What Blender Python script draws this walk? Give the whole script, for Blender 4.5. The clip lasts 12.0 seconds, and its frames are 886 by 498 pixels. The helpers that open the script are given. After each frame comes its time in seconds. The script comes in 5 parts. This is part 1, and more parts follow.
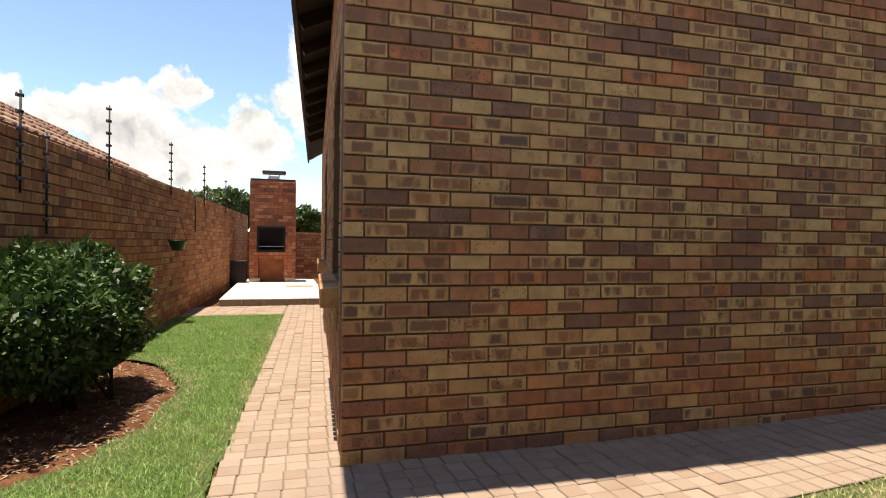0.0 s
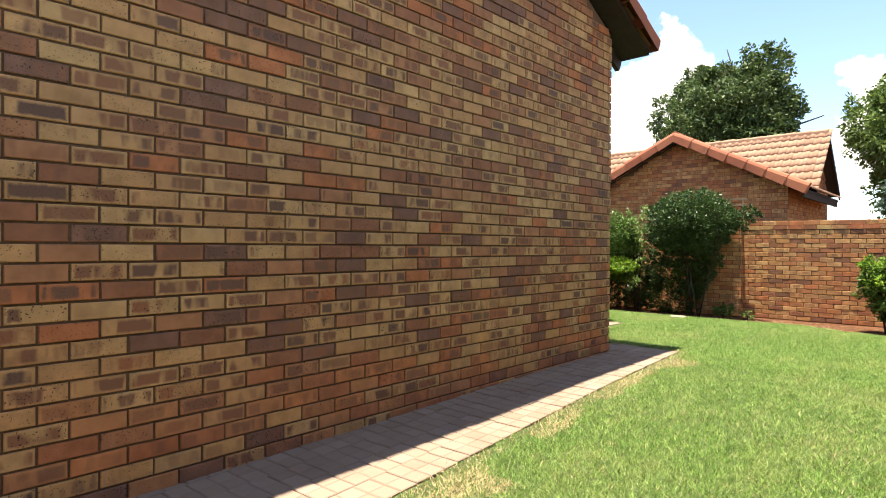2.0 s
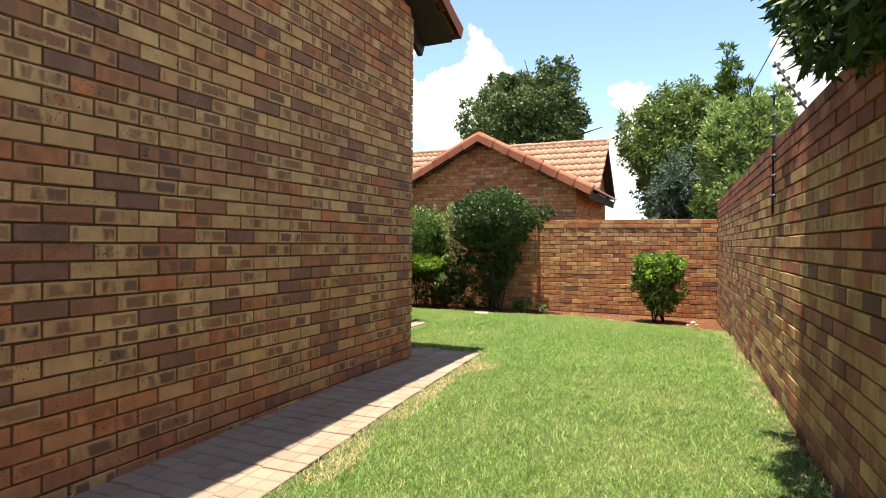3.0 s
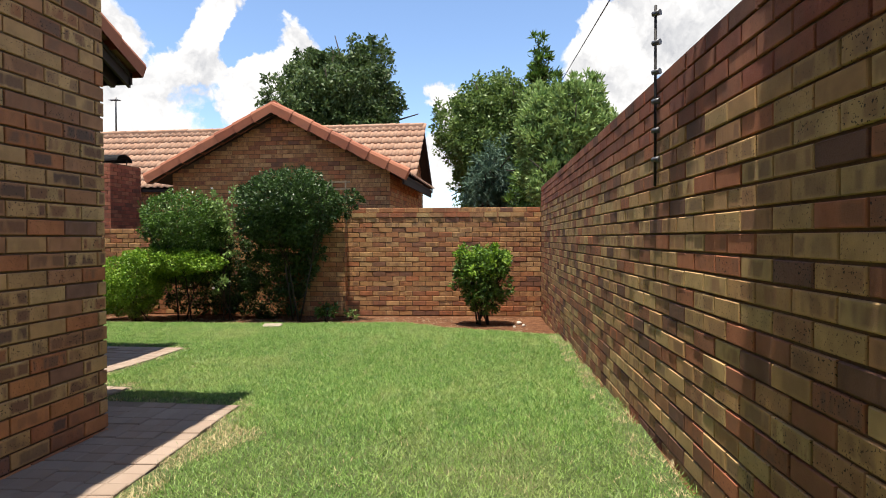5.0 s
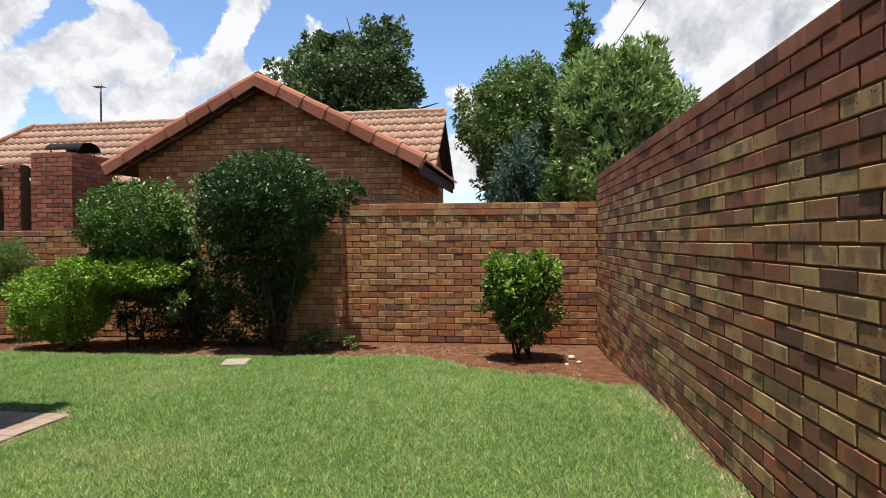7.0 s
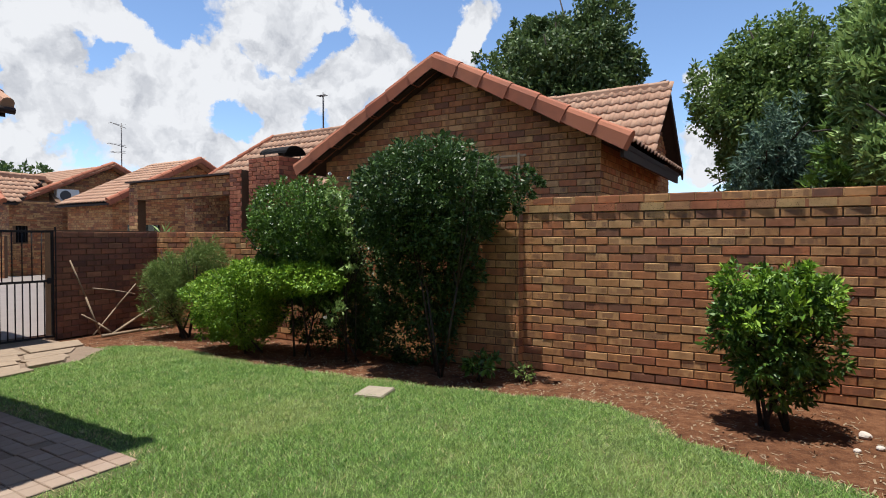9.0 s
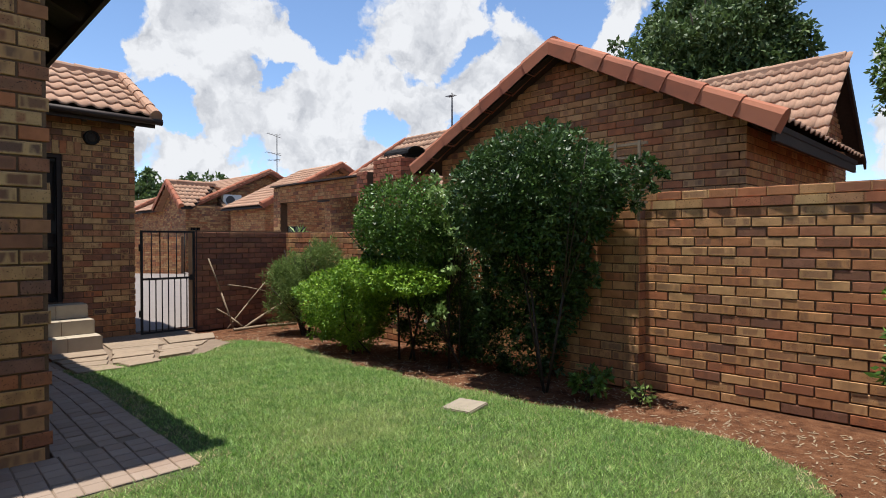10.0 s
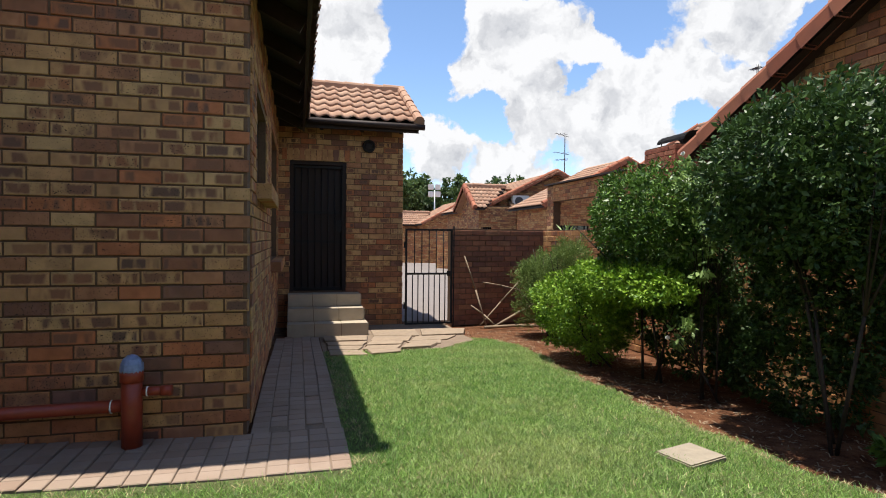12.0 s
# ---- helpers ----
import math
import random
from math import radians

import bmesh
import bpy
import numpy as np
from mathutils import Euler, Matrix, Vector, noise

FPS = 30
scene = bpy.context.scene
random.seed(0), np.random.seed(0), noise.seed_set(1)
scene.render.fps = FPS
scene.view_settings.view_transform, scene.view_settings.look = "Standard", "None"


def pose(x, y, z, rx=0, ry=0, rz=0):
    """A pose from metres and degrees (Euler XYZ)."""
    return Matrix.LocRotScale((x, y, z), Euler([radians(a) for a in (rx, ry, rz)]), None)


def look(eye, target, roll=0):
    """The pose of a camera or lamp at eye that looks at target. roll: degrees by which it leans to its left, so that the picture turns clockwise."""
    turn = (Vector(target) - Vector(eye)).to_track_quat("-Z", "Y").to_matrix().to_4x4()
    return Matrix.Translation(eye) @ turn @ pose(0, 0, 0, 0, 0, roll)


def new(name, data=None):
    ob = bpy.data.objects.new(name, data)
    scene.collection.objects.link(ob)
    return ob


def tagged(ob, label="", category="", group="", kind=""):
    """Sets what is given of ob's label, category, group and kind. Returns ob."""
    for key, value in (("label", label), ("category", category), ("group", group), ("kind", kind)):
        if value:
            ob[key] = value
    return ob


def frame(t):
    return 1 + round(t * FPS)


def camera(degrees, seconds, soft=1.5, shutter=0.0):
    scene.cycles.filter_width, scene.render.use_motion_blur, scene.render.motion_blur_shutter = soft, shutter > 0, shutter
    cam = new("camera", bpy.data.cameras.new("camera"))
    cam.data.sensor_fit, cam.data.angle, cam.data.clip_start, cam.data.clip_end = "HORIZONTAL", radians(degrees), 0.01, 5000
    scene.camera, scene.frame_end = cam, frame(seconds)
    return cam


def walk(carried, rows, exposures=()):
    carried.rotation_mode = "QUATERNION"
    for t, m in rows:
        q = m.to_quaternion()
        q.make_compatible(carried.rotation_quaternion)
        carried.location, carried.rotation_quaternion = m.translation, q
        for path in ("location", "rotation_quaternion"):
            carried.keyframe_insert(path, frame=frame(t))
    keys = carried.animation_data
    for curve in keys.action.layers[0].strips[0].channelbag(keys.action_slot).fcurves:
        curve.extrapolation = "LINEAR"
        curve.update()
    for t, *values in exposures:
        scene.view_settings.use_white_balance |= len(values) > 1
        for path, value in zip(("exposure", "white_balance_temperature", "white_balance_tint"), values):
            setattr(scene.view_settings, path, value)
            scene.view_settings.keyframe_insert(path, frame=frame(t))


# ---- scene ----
cam = camera(76.1, 12.0, soft=1.0)
METRES, EYE, TILT, LEAN, TURN = 10.8, 1.5, 0.0, 0.0, -15.2
PATH = [
    (0, (1.213, 0.233, 1.166), (1.758, 2.157, 1.145), 0.7),
    (0.5, (1.309, 0.204, 1.171), (2.102, 2.041, 1.154), 0.6),
    (1, (1.438, 0.198, 1.182), (2.476, 1.908, 1.163), 0.6),
    (1.5, (1.615, 0.224, 1.189), (2.851, 1.796, 1.179), 0.5),
    (2, (1.876, 0.328, 1.191), (3.331, 1.7, 1.178), 0.4),
    (2.5, (2.178, 0.452, 1.192), (3.846, 1.555, 1.175), 0.4),
    (3, (2.55, 0.553, 1.203), (4.365, 1.392, 1.182), 0.5),
    (3.5, (2.923, 0.632, 1.184), (4.816, 1.278, 1.158), 0.5),
    (5.5, (5.068, 0.949, 1.164), (7.058, 1.141, 1.132), -0.3),
    (6, (5.643, 1.063, 1.139), (7.634, 1.251, 1.111), -0.3),
    (6.5, (6.172, 1.145, 1.176), (8.161, 1.35, 1.145), -0.3),
    (7, (6.692, 1.164, 1.209), (8.667, 1.477, 1.176), -0.2),
    (9, (8.34, 1.188, 1.257), (10.044, 2.235, 1.22), 0),
    (9.5, (8.652, 1.164, 1.245), (10.197, 2.433, 1.212), 0.05),
    (10, (8.937, 1.16, 1.249), (10.331, 2.594, 1.215), 0.1),
    (10.5, (9.2, 1.197, 1.249), (10.433, 2.771, 1.215), 0.2),
    (11, (9.442, 1.215, 1.253), (10.464, 2.934, 1.218), 0.3),
    (11.5, (9.681, 1.246, 1.229), (10.462, 3.086, 1.194), 0.4),
    (12, (9.863, 1.321, 1.229), (10.359, 3.258, 1.19), 0.5),
]
walk(cam, [(t, look(eye, target, roll)) for t, eye, target, roll in PATH],
     [(0.0, 1.08, 7350, 10), (1.0, 1.24, 7350, 10), (2.0, 1.65, 7350, 10), (2.7, 1.6, 7350, 10), (3.5, 1.36, 7250, 10), (5.5, 0.95, 6700, 10), (7.0, 0.79, 6550, 10), (9.5, 0.65, 6350, 10), (12.0, 0.82, 6550, 10)])

SUN = Vector((-0.112, 0.042, 1.0)).normalized()

# ---- world and sun ----
world = bpy.data.worlds.new("sky")
scene.world = world
world.use_nodes = True
wt = world.node_tree
wt.nodes.clear()


def wnode(kind, **inputs):
    n = wt.nodes.new(kind)
    for k, v in inputs.items():
        n.inputs[k].default_value = v
    return n


def wmath(op, a, b, clamp=False):
    n = wt.nodes.new("ShaderNodeMath")
    n.operation, n.use_clamp = op, clamp
    for i, v in enumerate((a, b)):
        if isinstance(v, (int, float)):
            n.inputs[i].default_value = v
        else:
            wt.links.new(v, n.inputs[i])
    return n.outputs[0]


sky = wt.nodes.new("ShaderNodeTexSky")
sky.sky_type, sky.sun_disc = "NISHITA", False
sky.sun_elevation = math.asin(SUN.z)
sky.sun_rotation = math.atan2(SUN.x, SUN.y)
sky.air_density, sky.dust_density, sky.ozone_density, sky.altitude = 1.0, 0.1, 3.0, 1500
wdir = wt.nodes.new("ShaderNodeTexCoord").outputs["Generated"]
# cumulus: (azimuth from +y towards +x, elevation, half width, weight), degrees
CLOUDS = [(-13, 9, 5, 1.0), (-18, 9, 4, 1.0), (-7, 8, 5, 1.0), (-3, 9, 4, 1.0), (-25, 9, 6, 0.9), (-9, 14, 2.5, 0.7), (-36, 14, 9, 0.9),
          (5, 19, 5, 1.0), (3, 15, 5, 0.9), (13, 9, 4, 0.9), (16, 17, 5, 1.0), (21, 19, 5.5, 1.0), (27, 18, 5, 1.0), (23, 13, 5, 1.0), (30, 12, 6, 1.0), (35, 15, 6, 1.0), (43, 20, 6, 1.0),
          (43, 12, 6, 1.0), (49, 15, 6, 1.0), (53, 18, 4.5, 1.0), (59, 17, 4.5, 1.0), (56, 12, 6, 0.9), (61, 20, 4, 1.0), (66, 13, 5, 0.9), (70, 17, 4, 0.9), (36, 6, 9, 0.9), (20, 6, 7, 0.8),
          (83, 13, 2.6, 1.0), (83, 9, 3.5, 1.0), (105, 19, 6, 1.0), (98, 18, 4, 1.0), (102, 12, 6, 1.0), (111, 15, 7, 1.0), (122, 18, 10, 1.0),
          (165, 25, 16, 0.9), (-70, 20, 15, 0.9), (-120, 25, 18, 0.9), (210, 15, 15, 0.8), (60, 65, 18, 0.7), (-150, 60, 18, 0.7)]
warp = wnode("ShaderNodeTexNoise", Scale=6.0, Detail=8.0, Roughness=0.62)
wt.links.new(wdir, warp.inputs["Vector"])
sub = wt.nodes.new("ShaderNodeVectorMath")
sub.operation = "SUBTRACT"
wt.links.new(warp.outputs["Color"], sub.inputs[0])
sub.inputs[1].default_value = (0.5, 0.5, 0.5)
mad = wt.nodes.new("ShaderNodeVectorMath")
mad.operation = "MULTIPLY_ADD"
wt.links.new(sub.outputs[0], mad.inputs[0])
mad.inputs[1].default_value = (0.16, 0.16, 0.18)
wt.links.new(wdir, mad.inputs[2])
total = 0.0
for az, el, half, weight in CLOUDS:
    d = wt.nodes.new("ShaderNodeVectorMath")
    d.operation = "DISTANCE"
    a, e = radians(az), radians(el)
    wt.links.new(mad.outputs[0], d.inputs[0])
    d.inputs[1].default_value = (math.sin(a) * math.cos(e), math.cos(a) * math.cos(e), math.sin(e))
    near = wmath("MULTIPLY", wmath("SUBTRACT", 1.0, wmath("DIVIDE", d.outputs["Value"], 1.3 * radians(half)), True), weight)
    total = wmath("MAXIMUM", total, near) if total else near
# open blue between them
for az, el, half in ((12, 20, 4.5), (12, 14, 3), (33, 20, 3), (56, 21, 4), (27, 15.5, 2.2), (18, 11.5, 2.2), (38, 10.5, 2), (47, 18, 2.2), (76, 18, 5), (92, 18, 4.5), (64, 17.5, 2.2), (46, 10, 2)):
    d = wt.nodes.new("ShaderNodeVectorMath")
    d.operation = "DISTANCE"
    a, e = radians(az), radians(el)
    wt.links.new(mad.outputs[0], d.inputs[0])
    d.inputs[1].default_value = (math.sin(a) * math.cos(e), math.cos(a) * math.cos(e), math.sin(e))
    hole = wmath("SUBTRACT", 1.0, wmath("DIVIDE", d.outputs["Value"], 1.3 * radians(half)), True)
    total = wmath("SUBTRACT", total, wmath("MULTIPLY", hole, 0.75))
fluff = wnode("ShaderNodeTexNoise", Scale=14.0, Detail=9.0, Roughness=0.6)
wt.links.new(wdir, fluff.inputs["Vector"])


def billow(vector):
    """Rounded heaps at several sizes, 0 in the hollows."""
    v = wnode("ShaderNodeTexVoronoi", Scale=8.5, Detail=3.0, Roughness=0.55, Lacunarity=2.3)
    v.feature = "SMOOTH_F1"
    v.inputs["Smoothness"].default_value = 0.35
    wt.links.new(vector, v.inputs["Vector"])
    return wmath("SUBTRACT", 0.62, v.outputs["Distance"])


heap = billow(mad.outputs[0])
dense = wmath("ADD", wmath("ADD", total, wmath("MULTIPLY", wmath("SUBTRACT", fluff.outputs["Fac"], 0.5), 0.55)), wmath("MULTIPLY", heap, 0.42))
mask = wmath("MULTIPLY", wmath("SUBTRACT", dense, 0.12), 7.0, True)
# tops are white, thick undersides a soft grey
lift = wt.nodes.new("ShaderNodeVectorMath")
lift.operation = "ADD"
lift.inputs[1].default_value = (-0.012, 0.0, 0.035)
wt.links.new(wdir, lift.inputs[0])
lifted = wt.nodes.new("ShaderNodeVectorMath")
lifted.operation = "MULTIPLY_ADD"
wt.links.new(sub.outputs[0], lifted.inputs[0])
lifted.inputs[1].default_value = (0.16, 0.16, 0.18)
wt.links.new(lift.outputs[0], lifted.inputs[2])
slope = wmath("MULTIPLY", wmath("SUBTRACT", billow(lifted.outputs[0]), heap), 1.1)
thick = wmath("MULTIPLY", wmath("SUBTRACT", dense, 0.5), 0.7, True)
shade = wmath("ADD", wmath("ADD", slope, thick), 0.1, True)
cloud = wt.nodes.new("ShaderNodeMix")
cloud.data_type = "RGBA"
cloud.inputs["A"].default_value = (4.4, 4.45, 4.55, 1)
cloud.inputs["B"].default_value = (1.9, 2.02, 2.3, 1)
wt.links.new(shade, cloud.inputs["Factor"])
blend = wt.nodes.new("ShaderNodeMix")
blend.data_type = "RGBA"
wt.links.new(mask, blend.inputs["Factor"])
wt.links.new(sky.outputs[0], blend.inputs["A"])
wt.links.new(cloud.outputs["Result"], blend.inputs["B"])
bg = wnode("ShaderNodeBackground", Strength=0.125)
wt.links.new(blend.outputs["Result"], bg.inputs["Color"])
wout = wt.nodes.new("ShaderNodeOutputWorld")
wt.links.new(bg.outputs[0], wout.inputs["Surface"])

lamp = bpy.data.lights.new("sun", "SUN")
lamp.energy, lamp.angle, lamp.color = 5.0, radians(0.53), (1.0, 0.95, 0.87)
sun = new("sun", lamp)
sun.matrix_world = look(SUN * 60, (0, 0, 0))

# ---- materials ----


class Mat:
    """A node material with small helpers."""

    def __init__(self, name, rough=0.85, metal=0.0, spec=0.3):
        self.m = bpy.data.materials.new(name)
        self.m.use_nodes = True
        self.t = self.m.node_tree
        self.b = self.t.nodes["Principled BSDF"]
        self.b.inputs["Roughness"].default_value = rough
        self.b.inputs["Metallic"].default_value = metal
        self.b.inputs["Specular IOR Level"].default_value = spec

    def put(self, sock, v):
        if isinstance(v, (int, float)):
            sock.default_value = v
        elif isinstance(v, tuple):
            sock.default_value = v if len(v) == 4 or sock.type == "VECTOR" else (*v, 1)
        else:
            self.t.links.new(v, sock)

    def math(self, op, a, b=0.0, clamp=False):
        n = self.t.nodes.new("ShaderNodeMath")
        n.operation, n.use_clamp = op, clamp
        self.put(n.inputs[0], a)
        self.put(n.inputs[1], b)
        return n.outputs[0]

    def pos(self):
        return self.t.nodes.new("ShaderNodeNewGeometry").outputs["Position"]

    def rand(self):
        """One number for each piece, whether an object of its own or an island of a joined mesh."""
        a = self.t.nodes.new("ShaderNodeObjectInfo").outputs["Random"]
        b = self.t.nodes.new("ShaderNodeNewGeometry").outputs["Random Per Island"]
        return self.math("FRACT", self.math("ADD", a, b))

    def noise(self, scale, detail=3.0, vec=None, stretch=None, rough=0.55, w=None):
        n = self.t.nodes.new("ShaderNodeTexNoise")
        n.inputs["Scale"].default_value, n.inputs["Detail"].default_value, n.inputs["Roughness"].default_value = scale, detail, rough
        v = vec or self.pos()
        if stretch:
            m = self.t.nodes.new("ShaderNodeMapping")
            m.inputs["Scale"].default_value = stretch
            self.t.links.new(v, m.inputs["Vector"])
            v = m.outputs[0]
        if w is not None:
            n.noise_dimensions = "4D"
            self.put(n.inputs["W"], w)
        self.t.links.new(v, n.inputs["Vector"])
        return n.outputs["Fac"]

    def ramp(self, fac, stops, step=False):
        n = self.t.nodes.new("ShaderNodeValToRGB")
        r = n.color_ramp
        r.interpolation = "CONSTANT" if step else "LINEAR"
        while len(r.elements) < len(stops):
            r.elements.new(0.5)
        for e, (p, c) in zip(r.elements, stops):
            e.position, e.color = p, (*c, 1)
        self.put(n.inputs["Fac"], fac)
        return n.outputs["Color"]

    def mix(self, fac, a, b, mode="MIX"):
        n = self.t.nodes.new("ShaderNodeMix")
        n.data_type, n.blend_type = "RGBA", mode
        self.put(n.inputs["Factor"], fac)
        self.put(n.inputs["A"], a)
        self.put(n.inputs["B"], b)
        return n.outputs["Result"]

    def band(self, fac, lo, hi):
        """0 below lo, 1 above hi."""
        return self.math("DIVIDE", self.math("SUBTRACT", fac, lo), hi - lo, True)

    def done(self, colour, bump=None, depth=0.003, rough=None):
        self.put(self.b.inputs["Base Color"], colour)
        if rough is not None:
            self.put(self.b.inputs["Roughness"], rough)
        if bump is not None:
            n = self.t.nodes.new("ShaderNodeBump")
            n.inputs["Distance"].default_value = depth
            self.t.links.new(bump, n.inputs["Height"])
            self.t.links.new(n.outputs[0], self.b.inputs["Normal"])
        return self.m


def brick_material(name, stops, flash, pits=0.5, weather=0.0):
    """Fired clay: each piece its own colour, dark flashed blocks inside paler edges, pits, and weathering."""
    k = Mat(name, 0.86, 0, 0.25)
    r = k.rand()
    base = k.ramp(r, stops, True)
    tone = k.noise(9.0, 3.0, w=k.math("MULTIPLY", r, 40.0))
    base = k.mix(0.6, base, k.ramp(tone, [(0.3, (0.6, 0.55, 0.5)), (0.7, (1.3, 1.25, 1.2))]), "MULTIPLY")
    face = k.t.nodes.new("ShaderNodeAttribute")
    face.attribute_name = "brick_face"
    xyz = k.t.nodes.new("ShaderNodeSeparateXYZ")
    k.t.links.new(face.outputs["Vector"], xyz.inputs[0])
    u, v, w = xyz.outputs
    inset = k.math("MINIMUM", k.math("MINIMUM", u, k.math("SUBTRACT", w, u)), k.math("MINIMUM", v, k.math("SUBTRACT", 0.074, v)))
    wob = k.math("MULTIPLY", k.math("SUBTRACT", k.noise(38.0, 2.0), 0.5), 0.016)
    inner = k.band(k.math("ADD", inset, wob), 0.004, 0.016)
    line = k.t.nodes.new("ShaderNodeCombineXYZ")
    k.put(line.inputs[0], u)
    k.put(line.inputs[1], k.math("MULTIPLY", v, 0.25))
    k.put(line.inputs[2], k.math("MULTIPLY", r, 57.0))
    blocks = k.noise(10.0, 2.0, vec=line.outputs[0])
    chosen = k.band(k.math("FRACT", k.math("MULTIPLY", r, 23.7)), 0.15, 0.4)
    amount = k.math("MULTIPLY", k.math("MULTIPLY", k.band(blocks, 0.44, 0.53), inner), k.math("MULTIPLY", chosen, flash))
    hue = k.ramp(k.math("FRACT", k.math("MULTIPLY", r, 51.3)), [(0.0, (0.19, 0.095, 0.058)), (0.45, (0.26, 0.115, 0.062)), (0.75, (0.13, 0.075, 0.056)), (1.0, (0.32, 0.125, 0.06))])
    base = k.mix(amount, base, hue)
    spots = k.noise(115.0, 1.5)
    rich = k.math("MULTIPLY", k.band(k.math("FRACT", k.math("MULTIPLY", r, 11.9)), 0.25, 0.8), pits)
    base = k.mix(k.math("MULTIPLY", k.band(spots, 0.63, 0.67), rich), base, (0.018, 0.013, 0.012))
    if weather:
        old = k.noise(2.6, 6.0)
        base = k.mix(k.math("MULTIPLY", k.band(old, 0.45, 0.72), weather), base, (0.06, 0.045, 0.032))
    grain = k.noise(420.0, 2.0)
    return k.done(base, k.math("ADD", grain, k.math("MULTIPLY", spots, 0.8)), 0.0018)


def plain(name, colour, rough=0.7, metal=0.0, vary=0.25, scale=30.0, bump=0.001, spec=0.4):
    k = Mat(name, rough, metal, spec)
    n = k.noise(scale, 4.0)
    big = k.noise(scale * 0.09, 3.0)
    f = k.math("ADD", k.math("MULTIPLY", n, 0.6), k.math("MULTIPLY", big, 0.4))
    lo = tuple(c * (1 - vary) for c in colour)
    hi = tuple(c * (1 + vary) for c in colour)
    return k.done(k.ramp(f, [(0.3, lo), (0.7, hi)]), n, bump)


BUFF = [(0.0, (0.45, 0.252, 0.117)), (0.14, (0.51, 0.315, 0.148)), (0.31, (0.39, 0.183, 0.094)), (0.45, (0.475, 0.27, 0.124)), (0.59, (0.30, 0.13, 0.072)),
        (0.69, (0.43, 0.16, 0.072)), (0.80, (0.22, 0.112, 0.078)), (0.87, (0.49, 0.292, 0.135))]
RUST = [(0.0, (0.45, 0.235, 0.10)), (0.22, (0.52, 0.305, 0.14)), (0.42, (0.41, 0.18, 0.08)), (0.62, (0.48, 0.26, 0.115)), (0.76, (0.34, 0.145, 0.075)),
        (0.86, (0.43, 0.165, 0.075)), (0.94, (0.24, 0.115, 0.07))]
RED = [(0.0, (0.33, 0.115, 0.065)), (0.3, (0.28, 0.09, 0.055)), (0.55, (0.38, 0.15, 0.085)), (0.8, (0.23, 0.08, 0.05)), (0.93, (0.16, 0.065, 0.045))]
# lowest house courses: redder clay, colours raised for light bounced off the ground
BASE = [(0.0, (0.45, 0.21, 0.095)), (0.3, (0.53, 0.30, 0.125)), (0.55, (0.39, 0.155, 0.075)), (0.75, (0.50, 0.205, 0.085)), (0.92, (0.26, 0.125, 0.08))]
# gate wall's brown brick, its colour taken darker for the shade there
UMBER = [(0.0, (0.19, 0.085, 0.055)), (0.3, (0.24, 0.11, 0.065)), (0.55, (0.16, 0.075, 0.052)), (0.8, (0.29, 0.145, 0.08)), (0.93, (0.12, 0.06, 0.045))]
KILN = [(0.0, (0.46, 0.17, 0.085)), (0.3, (0.40, 0.13, 0.068)), (0.55, (0.52, 0.24, 0.115)), (0.8, (0.31, 0.10, 0.06)), (0.92, (0.20, 0.085, 0.058))]
OLD = [(0.0, (0.45, 0.26, 0.115)), (0.2, (0.49, 0.32, 0.145)), (0.4, (0.39, 0.205, 0.10)), (0.55, (0.47, 0.29, 0.13)), (0.66, (0.29, 0.118, 0.064)), (0.8, (0.40, 0.15, 0.075)), (0.91, (0.17, 0.085, 0.057))]
M_BUFF = brick_material("buff_flashed_brick", BUFF, 0.97, 0.9)
M_BASE = brick_material("bounce_lit_brown_brick", BASE, 0.6, 0.6)
M_RUST = brick_material("rust_flashed_brick", RUST, 0.6, 0.5, 0.1)
M_OLIVE = brick_material("weathered_brick", OLD, 0.6, 0.9, 0.26)
M_UMBER = brick_material("shade_toned_brown_brick", UMBER, 0.5, 0.4, 0.3)
M_KILN = brick_material("orange_red_brick", KILN, 0.7, 0.4, 0.1)
M_RED = brick_material("red_brick", RED, 0.35, 0.3, 0.4)
M_MORTAR = plain("mortar", (0.135, 0.078, 0.045), 0.95, 0, 0.3, 60, 0.002)
M_SAND = plain("joint_sand", (0.17, 0.122, 0.084), 0.97, 0, 0.3, 80, 0.002)
M_TIMBER = plain("dark_timber", (0.028, 0.016, 0.012), 0.7, 0, 0.3, 25)
M_SOFFIT = plain("dark_underlay", (0.035, 0.026, 0.022), 0.9, 0, 0.3, 20)
M_DOOR = plain("dark_door_paint", (0.020, 0.010, 0.008), 0.7, 0, 0.3, 20)
M_IRON = plain("black_iron", (0.012, 0.010, 0.010), 0.75, 0.0, 0.3, 60)
M_CONC = plain("pale_concrete", (0.46, 0.41, 0.36), 0.9, 0, 0.12, 12)
M_STEP = plain("beige_step_tile", (0.36, 0.30, 0.22), 0.6, 0, 0.12, 9)
M_FLAG = plain("sandstone_flag", (0.235, 0.175, 0.12), 0.9, 0, 0.2, 14, 0.003)
M_DRIVE = plain("grey_drive_paving", (0.17, 0.145, 0.13), 0.9, 0, 0.12, 5)
M_PIPE = plain("red_oxide_pipe", (0.26, 0.045, 0.022), 0.4, 0, 0.15, 20)
M_WHITE = plain("white_plastic", (0.7, 0.7, 0.68), 0.4, 0, 0.05, 20)
M_BARK = plain("bark", (0.038, 0.028, 0.021), 0.95, 0, 0.4, 40, 0.006)
M_POT = plain("green_plastic_pot", (0.015, 0.03, 0.016), 0.4, 0, 0.2, 30)
M_STICK = plain("weathered_wood", (0.23, 0.17, 0.11), 0.9, 0, 0.25, 40)
